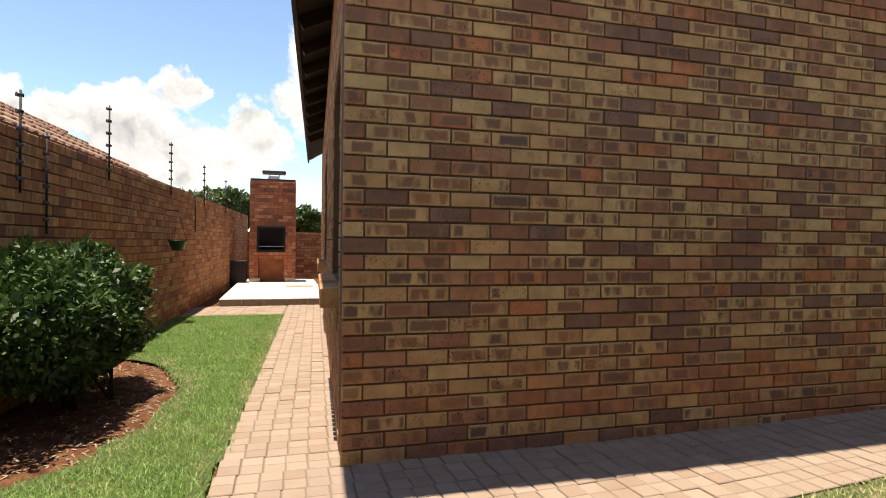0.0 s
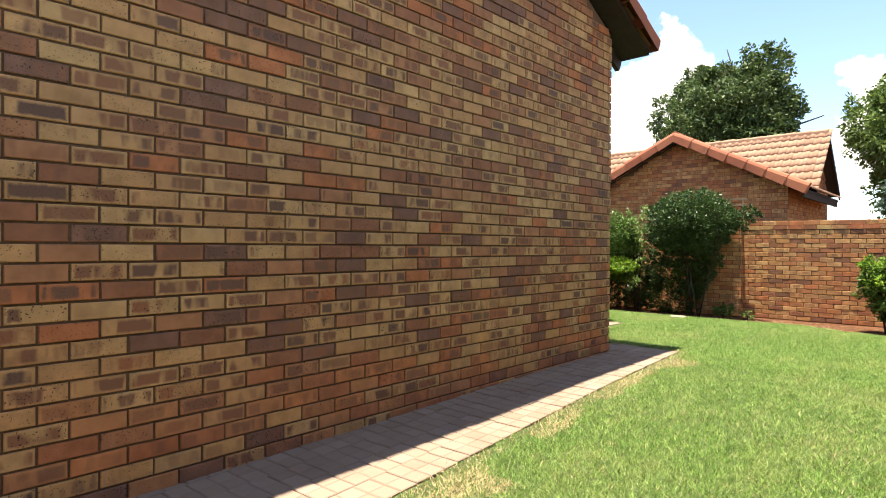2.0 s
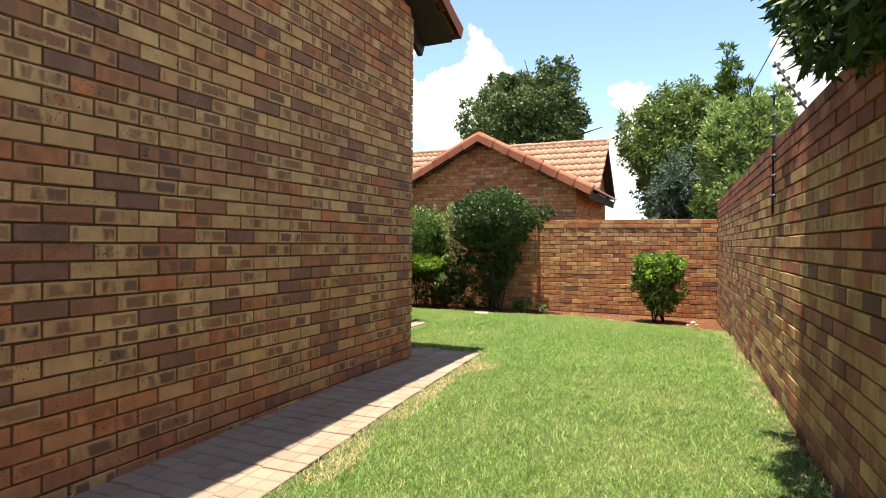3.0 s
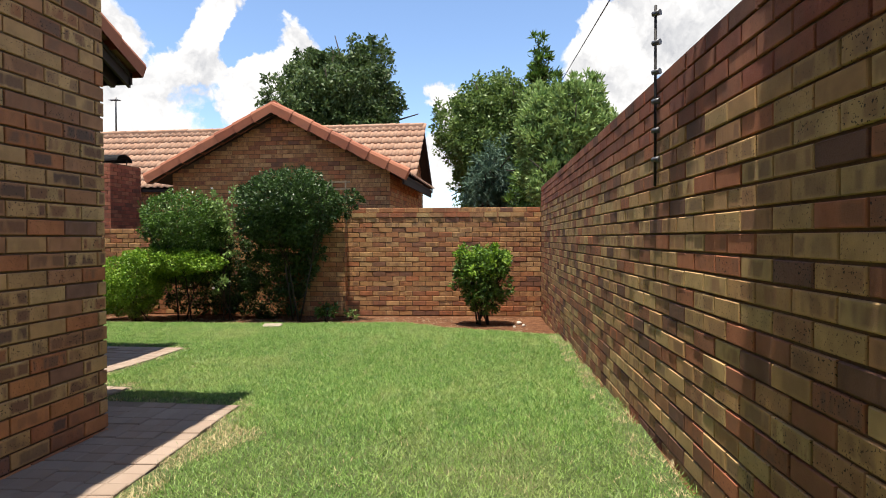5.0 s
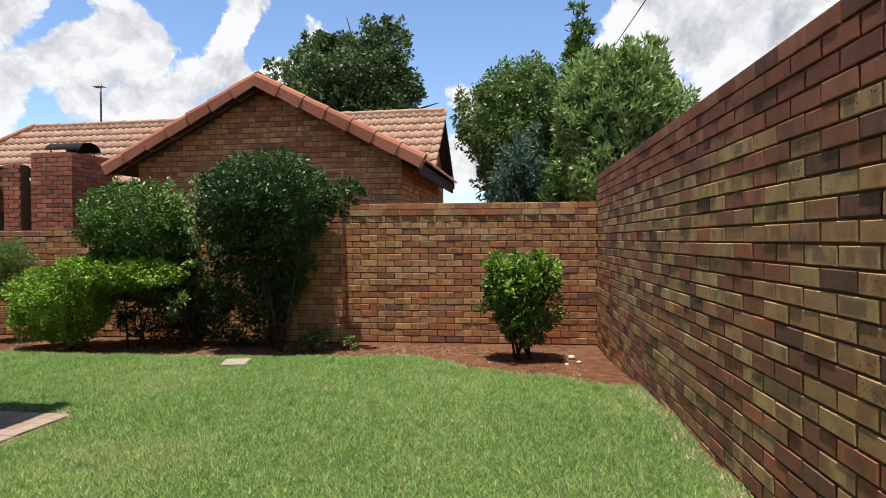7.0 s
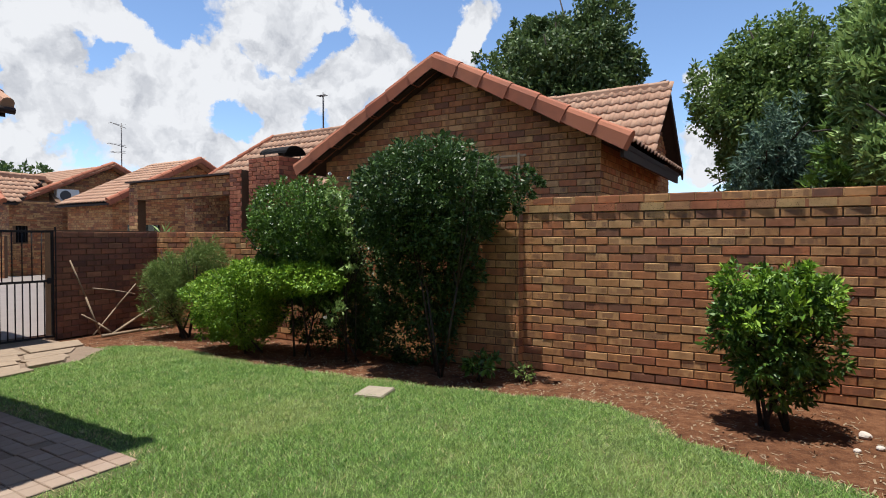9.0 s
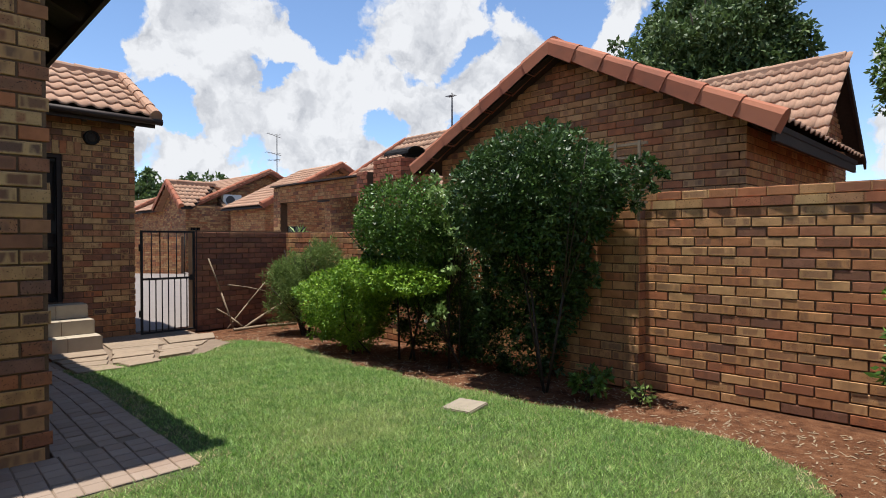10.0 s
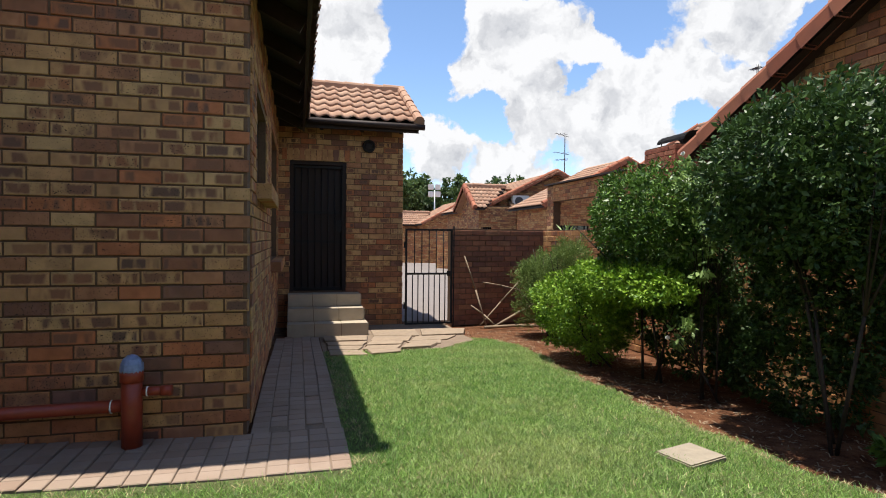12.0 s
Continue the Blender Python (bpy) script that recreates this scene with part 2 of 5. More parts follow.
M_STEEL = plain("galvanised_steel", (0.45, 0.45, 0.45), 0.45, 0.8, 0.15, 30)
M_INSUL = plain("grey_insulator", (0.07, 0.07, 0.075), 0.4, 0, 0.2, 40)
M_STONE = plain("concrete_stepping_stone", (0.25, 0.21, 0.155), 0.95, 0, 0.15, 18, 0.003)
M_FOIL = plain("blue_tape", (0.20, 0.26, 0.42), 0.35, 0, 0.3, 40)
M_STRAW = plain("dry_straw", (0.50, 0.40, 0.22), 0.8, 0, 0.25, 60)
M_FLOWER = plain("white_petal", (0.75, 0.72, 0.70), 0.6, 0, 0.08, 60)
M_BLIND = plain("dark_glazing", (0.012, 0.013, 0.015), 0.08, 0, 0.2, 4, 0.0, 0.6)


def paver_material():
    k = Mat("clay_paver", 0.92, 0, 0.2)
    r = k.rand()
    base = k.ramp(r, [(0.0, (0.272, 0.205, 0.157)), (0.4, (0.25, 0.188, 0.142)), (0.7, (0.29, 0.222, 0.172)), (0.9, (0.24, 0.172, 0.128))])
    dirt = k.noise(2.6, 5.0)
    base = k.mix(k.math("MULTIPLY", k.band(dirt, 0.5, 0.75), 0.35), base, (0.16, 0.10, 0.065))
    fine = k.noise(220.0, 2.0)
    base = k.mix(k.math("MULTIPLY", k.band(fine, 0.55, 0.75), 0.3), base, (0.2, 0.14, 0.1))
    return k.done(base, fine, 0.002)


def roof_material():
    k = Mat("terracotta_tile", 0.85, 0, 0.25)
    r = k.rand()
    base = k.ramp(r, [(0.0, (0.36, 0.21, 0.137)), (0.35, (0.395, 0.24, 0.16)), (0.7, (0.32, 0.182, 0.118)), (1.0, (0.415, 0.265, 0.18))])
    dirt = k.noise(3.5, 6.0)
    base = k.mix(k.math("MULTIPLY", k.band(dirt, 0.5, 0.75), 0.4), base, (0.20, 0.12, 0.085))
    return k.done(base, k.noise(160.0, 2.0), 0.002)


def cap_material():
    k = Mat("verge_cap_clay", 0.8, 0, 0.3)
    base = k.ramp(k.rand(), [(0.0, (0.27, 0.085, 0.045)), (1.0, (0.35, 0.13, 0.07))])
    dirt = k.noise(4.0, 5.0)
    base = k.mix(k.math("MULTIPLY", k.band(dirt, 0.45, 0.75), 0.4), base, (0.12, 0.06, 0.04))
    return k.done(base, k.noise(120.0, 2.0), 0.002)


def soil_material():
    k = Mat("red_soil", 0.97, 0, 0.15)
    n = k.noise(9.0, 7.0, rough=0.65)
    base = k.ramp(n, [(0.3, (0.055, 0.022, 0.011)), (0.5, (0.13, 0.055, 0.026)), (0.72, (0.205, 0.098, 0.05))])
    chips = k.noise(75.0, 2.0)
    base = k.mix(k.math("MULTIPLY", k.band(chips, 0.64, 0.7), 0.6), base, (0.24, 0.15, 0.09))
    return k.done(base, k.math("ADD", n, k.math("MULTIPLY", chips, 0.5)), 0.05)


def turf_material():
    k = Mat("turf", 0.95, 0, 0.15)
    n = k.noise(55.0, 4.0)
    patch = k.noise(0.9, 4.0)
    base = k.ramp(n, [(0.3, (0.03, 0.045, 0.014)), (0.7, (0.10, 0.125, 0.045))])
    base = k.mix(k.math("MULTIPLY", k.band(patch, 0.52, 0.75), 0.6), base, (0.20, 0.165, 0.08))
    return k.done(base, n, 0.015)


def leaf_material(name, dark, light, rough=0.45, spec=0.5, through_light=0.25):
    k = Mat(name, rough, 0, spec)
    r = k.rand()
    patch = k.noise(2.2, 3.0)
    f = k.math("ADD", k.math("MULTIPLY", r, 0.65), k.math("MULTIPLY", patch, 0.4))
    colour = k.ramp(f, [(0.15, dark), (0.85, light)])
    k.done(colour)
    t = k.t.nodes.new("ShaderNodeBsdfTranslucent")
    k.t.links.new(colour, t.inputs["Color"])
    mx = k.t.nodes.new("ShaderNodeMixShader")
    mx.inputs[0].default_value = through_light
    k.t.links.new(k.b.outputs[0], mx.inputs[1])
    k.t.links.new(t.outputs[0], mx.inputs[2])
    k.t.links.new(mx.outputs[0], k.t.nodes["Material Output"].inputs["Surface"])
    return k.m


def grass_material():
    k = Mat("grass_blade", 0.5, 0, 0.35)
    r = k.rand()
    patch = k.noise(0.75, 4.0)
    streak = k.noise(2.2, 3.0, stretch=(0.3, 1.8, 1))
    green = k.ramp(r, [(0.0, (0.05, 0.12, 0.02)), (0.5, (0.165, 0.32, 0.056)), (1.0, (0.39, 0.53, 0.16))])
    dry = k.math("ADD", k.band(patch, 0.50, 0.74), k.math("MULTIPLY", k.band(streak, 0.52, 0.72), 0.7), True)
    colour = k.mix(k.math("MULTIPLY", dry, 0.34), green, (0.45, 0.43, 0.18))
    tuft = k.noise(7.0, 3.0)
    colour = k.mix(k.math("MULTIPLY", k.band(tuft, 0.5, 0.66), 0.5), colour, (0.09, 0.19, 0.045))
    colour = k.mix(k.math("MULTIPLY", k.band(k.noise(13.0, 2.0), 0.56, 0.7), 0.25), colour, (0.38, 0.43, 0.19))
    k.done(colour)
    t = k.t.nodes.new("ShaderNodeBsdfTranslucent")
    k.t.links.new(colour, t.inputs["Color"])
    mx = k.t.nodes.new("ShaderNodeMixShader")
    mx.inputs[0].default_value = 0.3
    k.t.links.new(k.b.outputs[0], mx.inputs[1])
    k.t.links.new(t.outputs[0], mx.inputs[2])
    k.t.links.new(mx.outputs[0], k.t.nodes["Material Output"].inputs["Surface"])
    return k.m


M_PAVER, M_TILE, M_CAP, M_SOIL, M_TURF, M_GRASS = paver_material(), roof_material(), cap_material(), soil_material(), turf_material(), grass_material()
L_DARK = leaf_material("glossy_dark_leaf", (0.015, 0.038, 0.01), (0.075, 0.135, 0.032), 0.45, 0.32, 0.15)
L_LIME = leaf_material("lime_leaf", (0.055, 0.145, 0.012), (0.27, 0.42, 0.04), 0.5, 0.3, 0.2)
L_MID = leaf_material("green_leaf", (0.025, 0.062, 0.012), (0.13, 0.235, 0.036), 0.42, 0.35, 0.18)
L_FEATHER = leaf_material("feathery_leaf", (0.06, 0.10, 0.022), (0.19, 0.26, 0.07), 0.6, 0.2)
L_TREE = leaf_material("tree_leaf", (0.03, 0.06, 0.02), (0.11, 0.165, 0.05), 0.5, 0.3)
L_BRIGHT = leaf_material("bright_tree_leaf", (0.045, 0.085, 0.02), (0.17, 0.25, 0.06), 0.5, 0.3)
L_OLIVE = leaf_material("pale_tree_leaf", (0.10, 0.175, 0.045), (0.29, 0.41, 0.13), 0.5, 0.3, 0.3)
L_BLUE = leaf_material("blue_green_leaf", (0.05, 0.095, 0.06), (0.11, 0.18, 0.12), 0.6, 0.3)

# ---- mesh helpers ----
rng = np.random.default_rng(7)


def link(name, mesh, material, parent=None, label=""):
    ob = new(name, mesh)
    if material and not mesh.materials:
        mesh.materials.append(material)
    if parent:
        ob.parent = parent
    if label:
        ob["label"] = label
    return ob


def part(name, bm, material, parent=None, label=""):
    """One mesh object from a bmesh."""
    mesh = bpy.data.meshes.new(name)
    bm.to_mesh(mesh)
    bm.free()
    return link(name, mesh, material, parent, label)


def empty(name, at, turn=0.0):
    ob = new(name)
    ob.matrix_world = pose(*at, 0, 0, turn)
    return ob


def box(bm, x0, y0, z0, x1, y1, z1, m=None):
    vs = [bm.verts.new((x, y, z)) for z in (z0, z1) for y in (y0, y1) for x in (x0, x1)]
    for f in ((0, 2, 3, 1), (4, 5, 7, 6), (0, 1, 5, 4), (2, 6, 7, 3), (0, 4, 6, 2), (1, 3, 7, 5)):
        bm.faces.new([vs[i] for i in f])
    if m is not None:
        bmesh.ops.transform(bm, matrix=m, verts=vs)
    return vs


def boxed(name, lo, hi, material, parent=None, bevel=0.004, label="", m=None):
    bm = bmesh.new()
    box(bm, *lo, *hi)
    if bevel:
        bmesh.ops.bevel(bm, geom=bm.edges[:], offset=bevel, segments=2, affect="EDGES")
    if m is not None:
        bmesh.ops.transform(bm, matrix=m, verts=bm.verts[:])
    return part(name, bm, material, parent, label)


def rod(bm, a, b, r0, r1=None, sides=8, cap=True):
    """A tapered round bar from a to b."""
    a, b = Vector(a), Vector(b)
    q = (b - a).to_track_quat("Z", "Y").to_matrix()
    r1 = r0 if r1 is None else r1
    rings = []
    for p, r in ((a, r0), (b, r1)):
        rings.append([bm.verts.new(p + q @ Vector((math.cos(i * math.tau / sides) * r, math.sin(i * math.tau / sides) * r, 0))) for i in range(sides)])
    for i in range(sides):
        f = bm.faces.new((rings[0][i], rings[0][(i + 1) % sides], rings[1][(i + 1) % sides], rings[1][i]))
        f.smooth = True
    if cap:
        bm.faces.new(rings[0][::-1])
        bm.faces.new(rings[1])


def mesh_of(name, verts, faces):
    mesh = bpy.data.meshes.new(name)
    mesh.from_pydata([tuple(v) for v in verts], [], faces)
    mesh.update()
    return mesh


# ---- ground shape ----


def ease(v):
    v = min(1.0, max(0.0, v))
    return v * v * (3 - 2 * v)


def ground_z(x, y):
    """The garden falls a little towards the end wall and the gate."""
    rise = 0.06 * ease((x - 3.0) / 3.5) * (1 - ease((x - 7.6) / 2.0))
    return rise - 0.15 * max(ease((x - 10.6) / 3.0), ease((y - 6.0) / 3.2) * ease((x - 7.6) / 1.0))


# ---- brickwork ----
COURSE, STEP, FACE_L, FACE_H, PROUD = 0.085, 0.232, 0.222, 0.074, 0.012
brick_cache = {}


def brick_shape(w, h=FACE_H):
    """A brick's showing face, chamfered, in its own axes: along, out, up. Verts and faces."""
    c, p = 0.0035, PROUD
    v = [(0, 0, 0), (w, 0, 0), (w, 0, h), (0, 0, h)]
    v += [(0, p - c, 0), (w, p - c, 0), (w, p - c, h), (0, p - c, h)]
    v += [(c, p, c), (w - c, p, c), (w - c, p, h - c), (c, p, h - c)]
    f = []
    for o in (0, 4):
        for i in range(4):
            j = (i + 1) % 4
            f.append((o + i, o + j, o + 4 + j, o + 4 + i))
    f.append((8, 9, 10, 11))
    return v, f


def face_attribute(mesh, values):
    """Keeps each brick's own face coordinates for its material."""
    mesh.attributes.new("brick_face", "FLOAT_VECTOR", "POINT").data.foreach_set("vector", [c for q in values for c in q])


def brick_mesh(w, material):
    key = (round(w, 2), material.name)
    if key not in brick_cache:
        v, f = brick_shape(key[0])
        brick_cache[key] = mesh_of("brick", v, f)
        face_attribute(brick_cache[key], [(q[0], q[2], key[0]) for q in v])
        brick_cache[key].materials.append(material)
    return brick_cache[key]


pending = []


def brick_wall(name, start, end, top, material, thick=0.22, bottom=0.0, openings=(), near=None, cap=300, label="", upper=None, mortar=None, phase=0):
    """A brick wall whose face runs from start to end, seen from the right-hand side of that way.
    top: a height, or a function of the distance along. openings: (u0, u1, z0, z1). upper: (height, material) of courses of another brick.
    The bricks are laid later, at the end of the file."""
    a, b = Vector((*start, 0)), Vector((*end, 0))
    length = (b - a).length
    d = (b - a) / length
    out = Vector((d.y, -d.x, 0))
    m = Matrix(((d.x, out.x, 0, a.x), (d.y, out.y, 0, a.y), (0, 0, 1, 0), (0, 0, 0, 1)))
    tops = top if callable(top) else (lambda u: top)
    cuts = sorted({0.0, length, *(u for o in openings for u in o[:2]), *([length / 2] if callable(top) else [])})
    bm = bmesh.new()
    for u0, u1 in zip(cuts, cuts[1:]):
        z = bottom
        for o in sorted((o for o in openings if o[0] <= u0 and o[1] >= u1), key=lambda o: o[2]):
            if o[2] > z:
                box(bm, u0, -thick, z, u1, 0, o[2])
            z = o[3]
        vs = box(bm, u0, -thick, z, u1, 0, z + 1)
        for v in vs[4:]:
            v.co.z = tops(v.co.x)
    bmesh.ops.remove_doubles(bm, verts=bm.verts[:], dist=0.0005)
    wall = part(name, bm, mortar or M_MORTAR)
    wall.matrix_world = m
    tagged(wall, label, "wall", kind="structure")
    pending.append((wall, length, tops, bottom, openings, material, near, cap, upper, phase))
    return wall


def piece_material(material, upper, z):
    """The lowest courses of the house are mostly a browner brick, coloured brighter for light off the ground, the top
    ones of some walls red.
    """
    if upper and z > upper[0]:
        return upper[1]
    if material is M_BUFF and z < 0.45 and random.random() < 0.75 - z:
        return M_BASE
    return material


def lay_bricks():
    for wall, length, tops, bottom, openings, material, near, cap, upper, phase in pending:
        spots = []
        k = 0
        while True:
            z = bottom + k * COURSE + 0.005
            if z + FACE_H > max(tops(0), tops(length), tops(length / 2)) + 0.02:
                break
            u = -PROUD - (STEP / 2 if (k + phase) % 2 else 0)
            while u < length:
                pieces = [(max(u, -PROUD), min(u + FACE_L, length + PROUD))]
                for o in openings:
                    if z + FACE_H > o[2] + 0.01 and z < o[3] - 0.01:
                        cut = []
                        for p, q in pieces:
                            if q <= o[0] or p >= o[1]:
                                cut.append((p, q))
                            else:
                                if p < o[0] - 0.03:
                                    cut.append((p, o[0]))
                                if q > o[1] + 0.03:
                                    cut.append((o[1], q))
                        pieces = cut
                for p, q in pieces:
                    if q - p > 0.03 and z + FACE_H <= min(tops(p), tops(q)) + 0.02:
                        spots.append((p, z, q - p))
                u += STEP
            k += 1
        nu, nz = near if near else (length / 2, 1.0)
        spots.sort(key=lambda s: (s[0] - nu) ** 2 + (s[1] - nz) ** 2)
        for p, z, w in spots[:cap]:
            mat = piece_material(material, upper, z)
            ob = new("brick", brick_mesh(w, mat))
            ob.parent = wall
            ob.location = (p + random.uniform(-0.002, 0.002), random.uniform(-0.0025, 0.0025), z + random.uniform(-0.0015, 0.0015))
        rest = {}
        for p, z, w in spots[cap:]:
            mat = piece_material(material, upper, z)
            rest.setdefault(mat.name, (mat, []))[1].append((p, z, w))
        for mat, group in rest.values():
            verts, faces, marks = [], [], []
            for p, z, w in group:
                v, f = brick_shape(w)
                marks += [(q[0], q[2], w) for q in v]
                o = len(verts)
                jy = random.uniform(-0.0025, 0.0025)
                verts += [(x + p, y + jy, q + z) for x, y, q in v]
                faces += [tuple(i + o for i in g) for g in f]
            ob = link("brickwork", mesh_of("brickwork", verts, faces), mat, wall)
            face_attribute(ob.data, marks)
            ob["kind"] = "stuff"


# ---- setting: ground ----
bm = bmesh.new()
xs = [-600, -60, -8] + [-1 + 0.5 * i for i in range(39)] + [24, 60, 700]
ys = [-600, -60, -6] + [-2 + 0.5 * i for i in range(39)] + [24, 60, 700]
grid = [[bm.verts.new((x, y, ground_z(x, y) - 0.03)) for y in ys] for x in xs]
for i in range(len(xs) - 1):
    for j in range(len(ys) - 1):
        bm.faces.new((grid[i][j], grid[i + 1][j], grid[i + 1][j + 1], grid[i][j + 1])).smooth = True
ground = tagged(part("ground", bm, M_SOIL), "bare red-brown earth under garden and beds", "ground", kind="structure")


def sheet(name, inside, x0, y0, x1, y1, step, lift, material, label, cat):
    """A draped sheet over the ground where inside(x, y) holds."""
    bm = bmesh.new()
    made = {}

    def at(i, j):
        if (i, j) not in made:
            x, y = x0 + i * step, y0 + j * step
            made[i, j] = bm.verts.new((x, y, ground_z(x, y) + lift))
        return made[i, j]
    for i in range(int((x1 - x0) / step)):
        for j in range(int((y1 - y0) / step)):
            if inside(x0 + (i + 0.5) * step, y0 + (j + 0.5) * step):
                bm.faces.new((at(i, j), at(i + 1, j), at(i + 1, j + 1), at(i, j + 1))).smooth = True
    ob = part(name, bm, material)
    return tagged(ob, label, cat, kind="structure")


def bed_edge(y):
    """Where the lawn ends and the bed along the end wall begins."""
    table = [(-1, 11.2), (0.4, 11.7), (1.2, 12.15), (1.7, 12.35), (2.1, 12.85), (2.6, 13.15), (3.3, 12.95), (4.2, 12.75), (5.4, 12.6), (6.5, 12.5), (7.4, 12.6), (8.2, 12.5), (9.0, 12.1), (12, 12.0)]
    for (y0, x0), (y1, x1) in zip(table, table[1:]):
        if y <= y1:
            return x0 + (x1 - x0) * ease((y - y0) / (y1 - y0)) + 0.03 * math.sin(y * 9)
    return 12.0


def left_bed(x, y):
    """Inside the round bed of the shrub by the other boundary wall."""
    dx, dy = (x + 0.55) / 0.98, (y - 4.75) / 1.75
    return dx * dx + dy * dy < 1 + 0.05 * math.sin(x * 11 + y * 7)


def on_paving(x, y):
    if 2.34 + 0.077 * (x - 4) < y < 3.4 and 0.88 < x < 8.06:
        return True
    if 0.86 + 0.055 * (y - 2.3) < x < 2.2 and 2.3 < y:
        return True
    if y > 9.6 and x < 2.2:
        return True
    if 4.32 < y < 5.1 and 7.3 < x < 10.14 or 7.3 < x < 8.5 and 3.72 < y < 5 or 7.3 < x < 8.06 and 3 < y < 4:
        return True
    if 9.4 < x < 10.14 and 4.32 < y < 10.4:
        return True
    return x < 12.15 - 0.0 and y > 7.95 - 0.45 * (x - 10.1) * 0.2 and x > 9.4 and (x < 11.3 + (y - 7.6) * 0.9)


def in_house(x, y):
    return (1.5 < x < 7.5 and y > 3.1) or (7.4 < x < 9.6 and y > 4.95) or (x > 9.4 and y > 10.2)


def on_lawn(x, y):
    if y < 0.06 + (x - 7) * 0.042 or y > 9.6 or x < -0.6 + 0.053 * (y - 4.4) or in_house(x, y) or on_paving(x, y) or left_bed(x, y):
        return False
    return x < bed_edge(y)


lawn = sheet("lawn", on_lawn, -2.0, -3.0, 14.0, 11.0, 0.04, 0.0, M_TURF, "short mown green lawn with drier patches", "lawn")

# ---- setting: walls of the house ----
ROOF_PITCH = math.tan(radians(25))
HX0, HX1, HY = 1.52, 7.47, 3.18
HMID = (HX0 + HX1) / 2
EAVE = 3.32


def gable_top(u):
    return EAVE + 0.12 + (min(u, HX1 - HX0 - u)) * ROOF_PITCH


wall_gable = brick_wall("wall_gable", (HX0, HY), (HX1, HY), gable_top, M_BUFF, near=(2.2, 1.2), phase=1, label="shaded gable wall of yellow-brown flashed face brick")
wall_side = brick_wall("wall_west", (HX0 + 0.055 * 11.82, 15.0), (HX0 + 0.012, HY + 0.22), EAVE, M_BUFF, near=(11.5, 1.2), cap=200, openings=((9.9, 11.35, 0.9, 2.35), (5.6, 7.4, 0.9, 2.35)), label="house side wall of buff face brick with windows")
wall_link = brick_wall("wall_link", (HX1, HY + 0.22), (HX1, 4.99), EAVE, M_BUFF, cap=60, label="short return wall of buff face brick")
WY, WX = 4.99, 9.56
wall_wing = brick_wall("wall_wing", (HX1 + 0.004, WY), (WX, WY), 3.0, M_BUFF, near=(1.6, 1.2), label="shaded wing wall of buff flashed face brick")
wall_wing_side = brick_wall("wall_wing_side", (WX, WY + 0.22), (WX, 10.25), 2.95, M_BUFF, near=(0.5, 1.2), openings=((0.45, 1.75, 1.62, 2.32), (2.75, 4.5, 0.95, 2.45)), label="wing side wall of buff face brick with two windows")
DY = 10.25
wall_door = brick_wall("wall_door", (WX + 0.004, DY), (11.47, DY), 2.95, M_BUFF, bottom=-0.16, near=(1.4, 1.2), openings=((0.17, 1.02, 0.39, 2.40),), label="back door wall of buff and brown face brick")
wall_door_side = brick_wall("wall_door_side", (11.47, DY + 0.22), (11.47, 13.4), 2.95, M_BUFF, bottom=-0.16, cap=40, label="brick side wall of the back entrance")

# ---- setting: boundary walls ----
SKEW = math.tan(radians(2.4))


def right_y(x):
    return 0.08 + (x - 8.5) * SKEW


wall_south = brick_wall("wall_south", (14.3, right_y(14.3)), (-6.0, right_y(-6.0)), 2.045, M_OLIVE, bottom=-0.17, near=(5.6, 1.2), upper=(1.70, M_RED), label="weathered boundary wall with red brick top courses")
wall_end = brick_wall("wall_end", (14.08, 4.15), (14.3, right_y(14.3) - 0.0), 1.70, M_RUST, bottom=-0.17, near=(2.0, 0.8), label="sunlit orange-brown brick garden end wall")
wall_end_low = brick_wall("wall_end_low", (13.9, 10.25), (14.09, 4.15), 1.37, M_RUST, bottom=-0.17, near=(3, 0.9), cap=220, label="lower brick wall behind the shrubs")
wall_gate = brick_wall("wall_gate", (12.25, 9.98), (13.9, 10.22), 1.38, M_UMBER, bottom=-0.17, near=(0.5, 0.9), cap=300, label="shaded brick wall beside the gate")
wall_west_boundary = brick_wall("wall_boundary_left", (-0.61 - 0.053 * 9.4, -5.0), (-0.61 + 0.053 * 14.4, 18.8), 1.95, M_RUST, bottom=-0.02, near=(11.0, 1.2), label="sunlit boundary wall of orange-brown face brick")
wall_back = brick_wall("wall_back", (-0.2, 18.8), (4.0, 18.8), 1.45, M_RUST, bottom=0.0, cap=60, label="brick boundary wall behind the barbecue")
wall_rear = brick_wall("wall_rear", (-6.0, -4.99), (-6.0, 0.0), 2.0, M_RUST, cap=1, label="plain brick wall closing the yard")

# ---- roofs ----
tile_cache = {}
WAVE = [(0.0, 0.012), (0.04, 0.0), (0.08, 0.004), (0.12, 0.027), (0.155, 0.038), (0.19, 0.024), (0.21, 0.008)]
TILE_W, TILE_G = 0.20, 0.32


def tile_shape():
    v, f = [], []
    n = len(WAVE)
    for yy, lift in ((0.0, 0.034), (TILE_G + 0.03, 0.004)):
        v += [(x, yy, z + lift) for x, z in WAVE]
    v += [(x, 0.0, z + 0.012) for x, z in WAVE]
    for i in range(n - 1):
        f.append((i, i + 1, n + i + 1, n + i))
        f.append((2 * n + i, 2 * n + i + 1, i + 1, i))
    return v, f


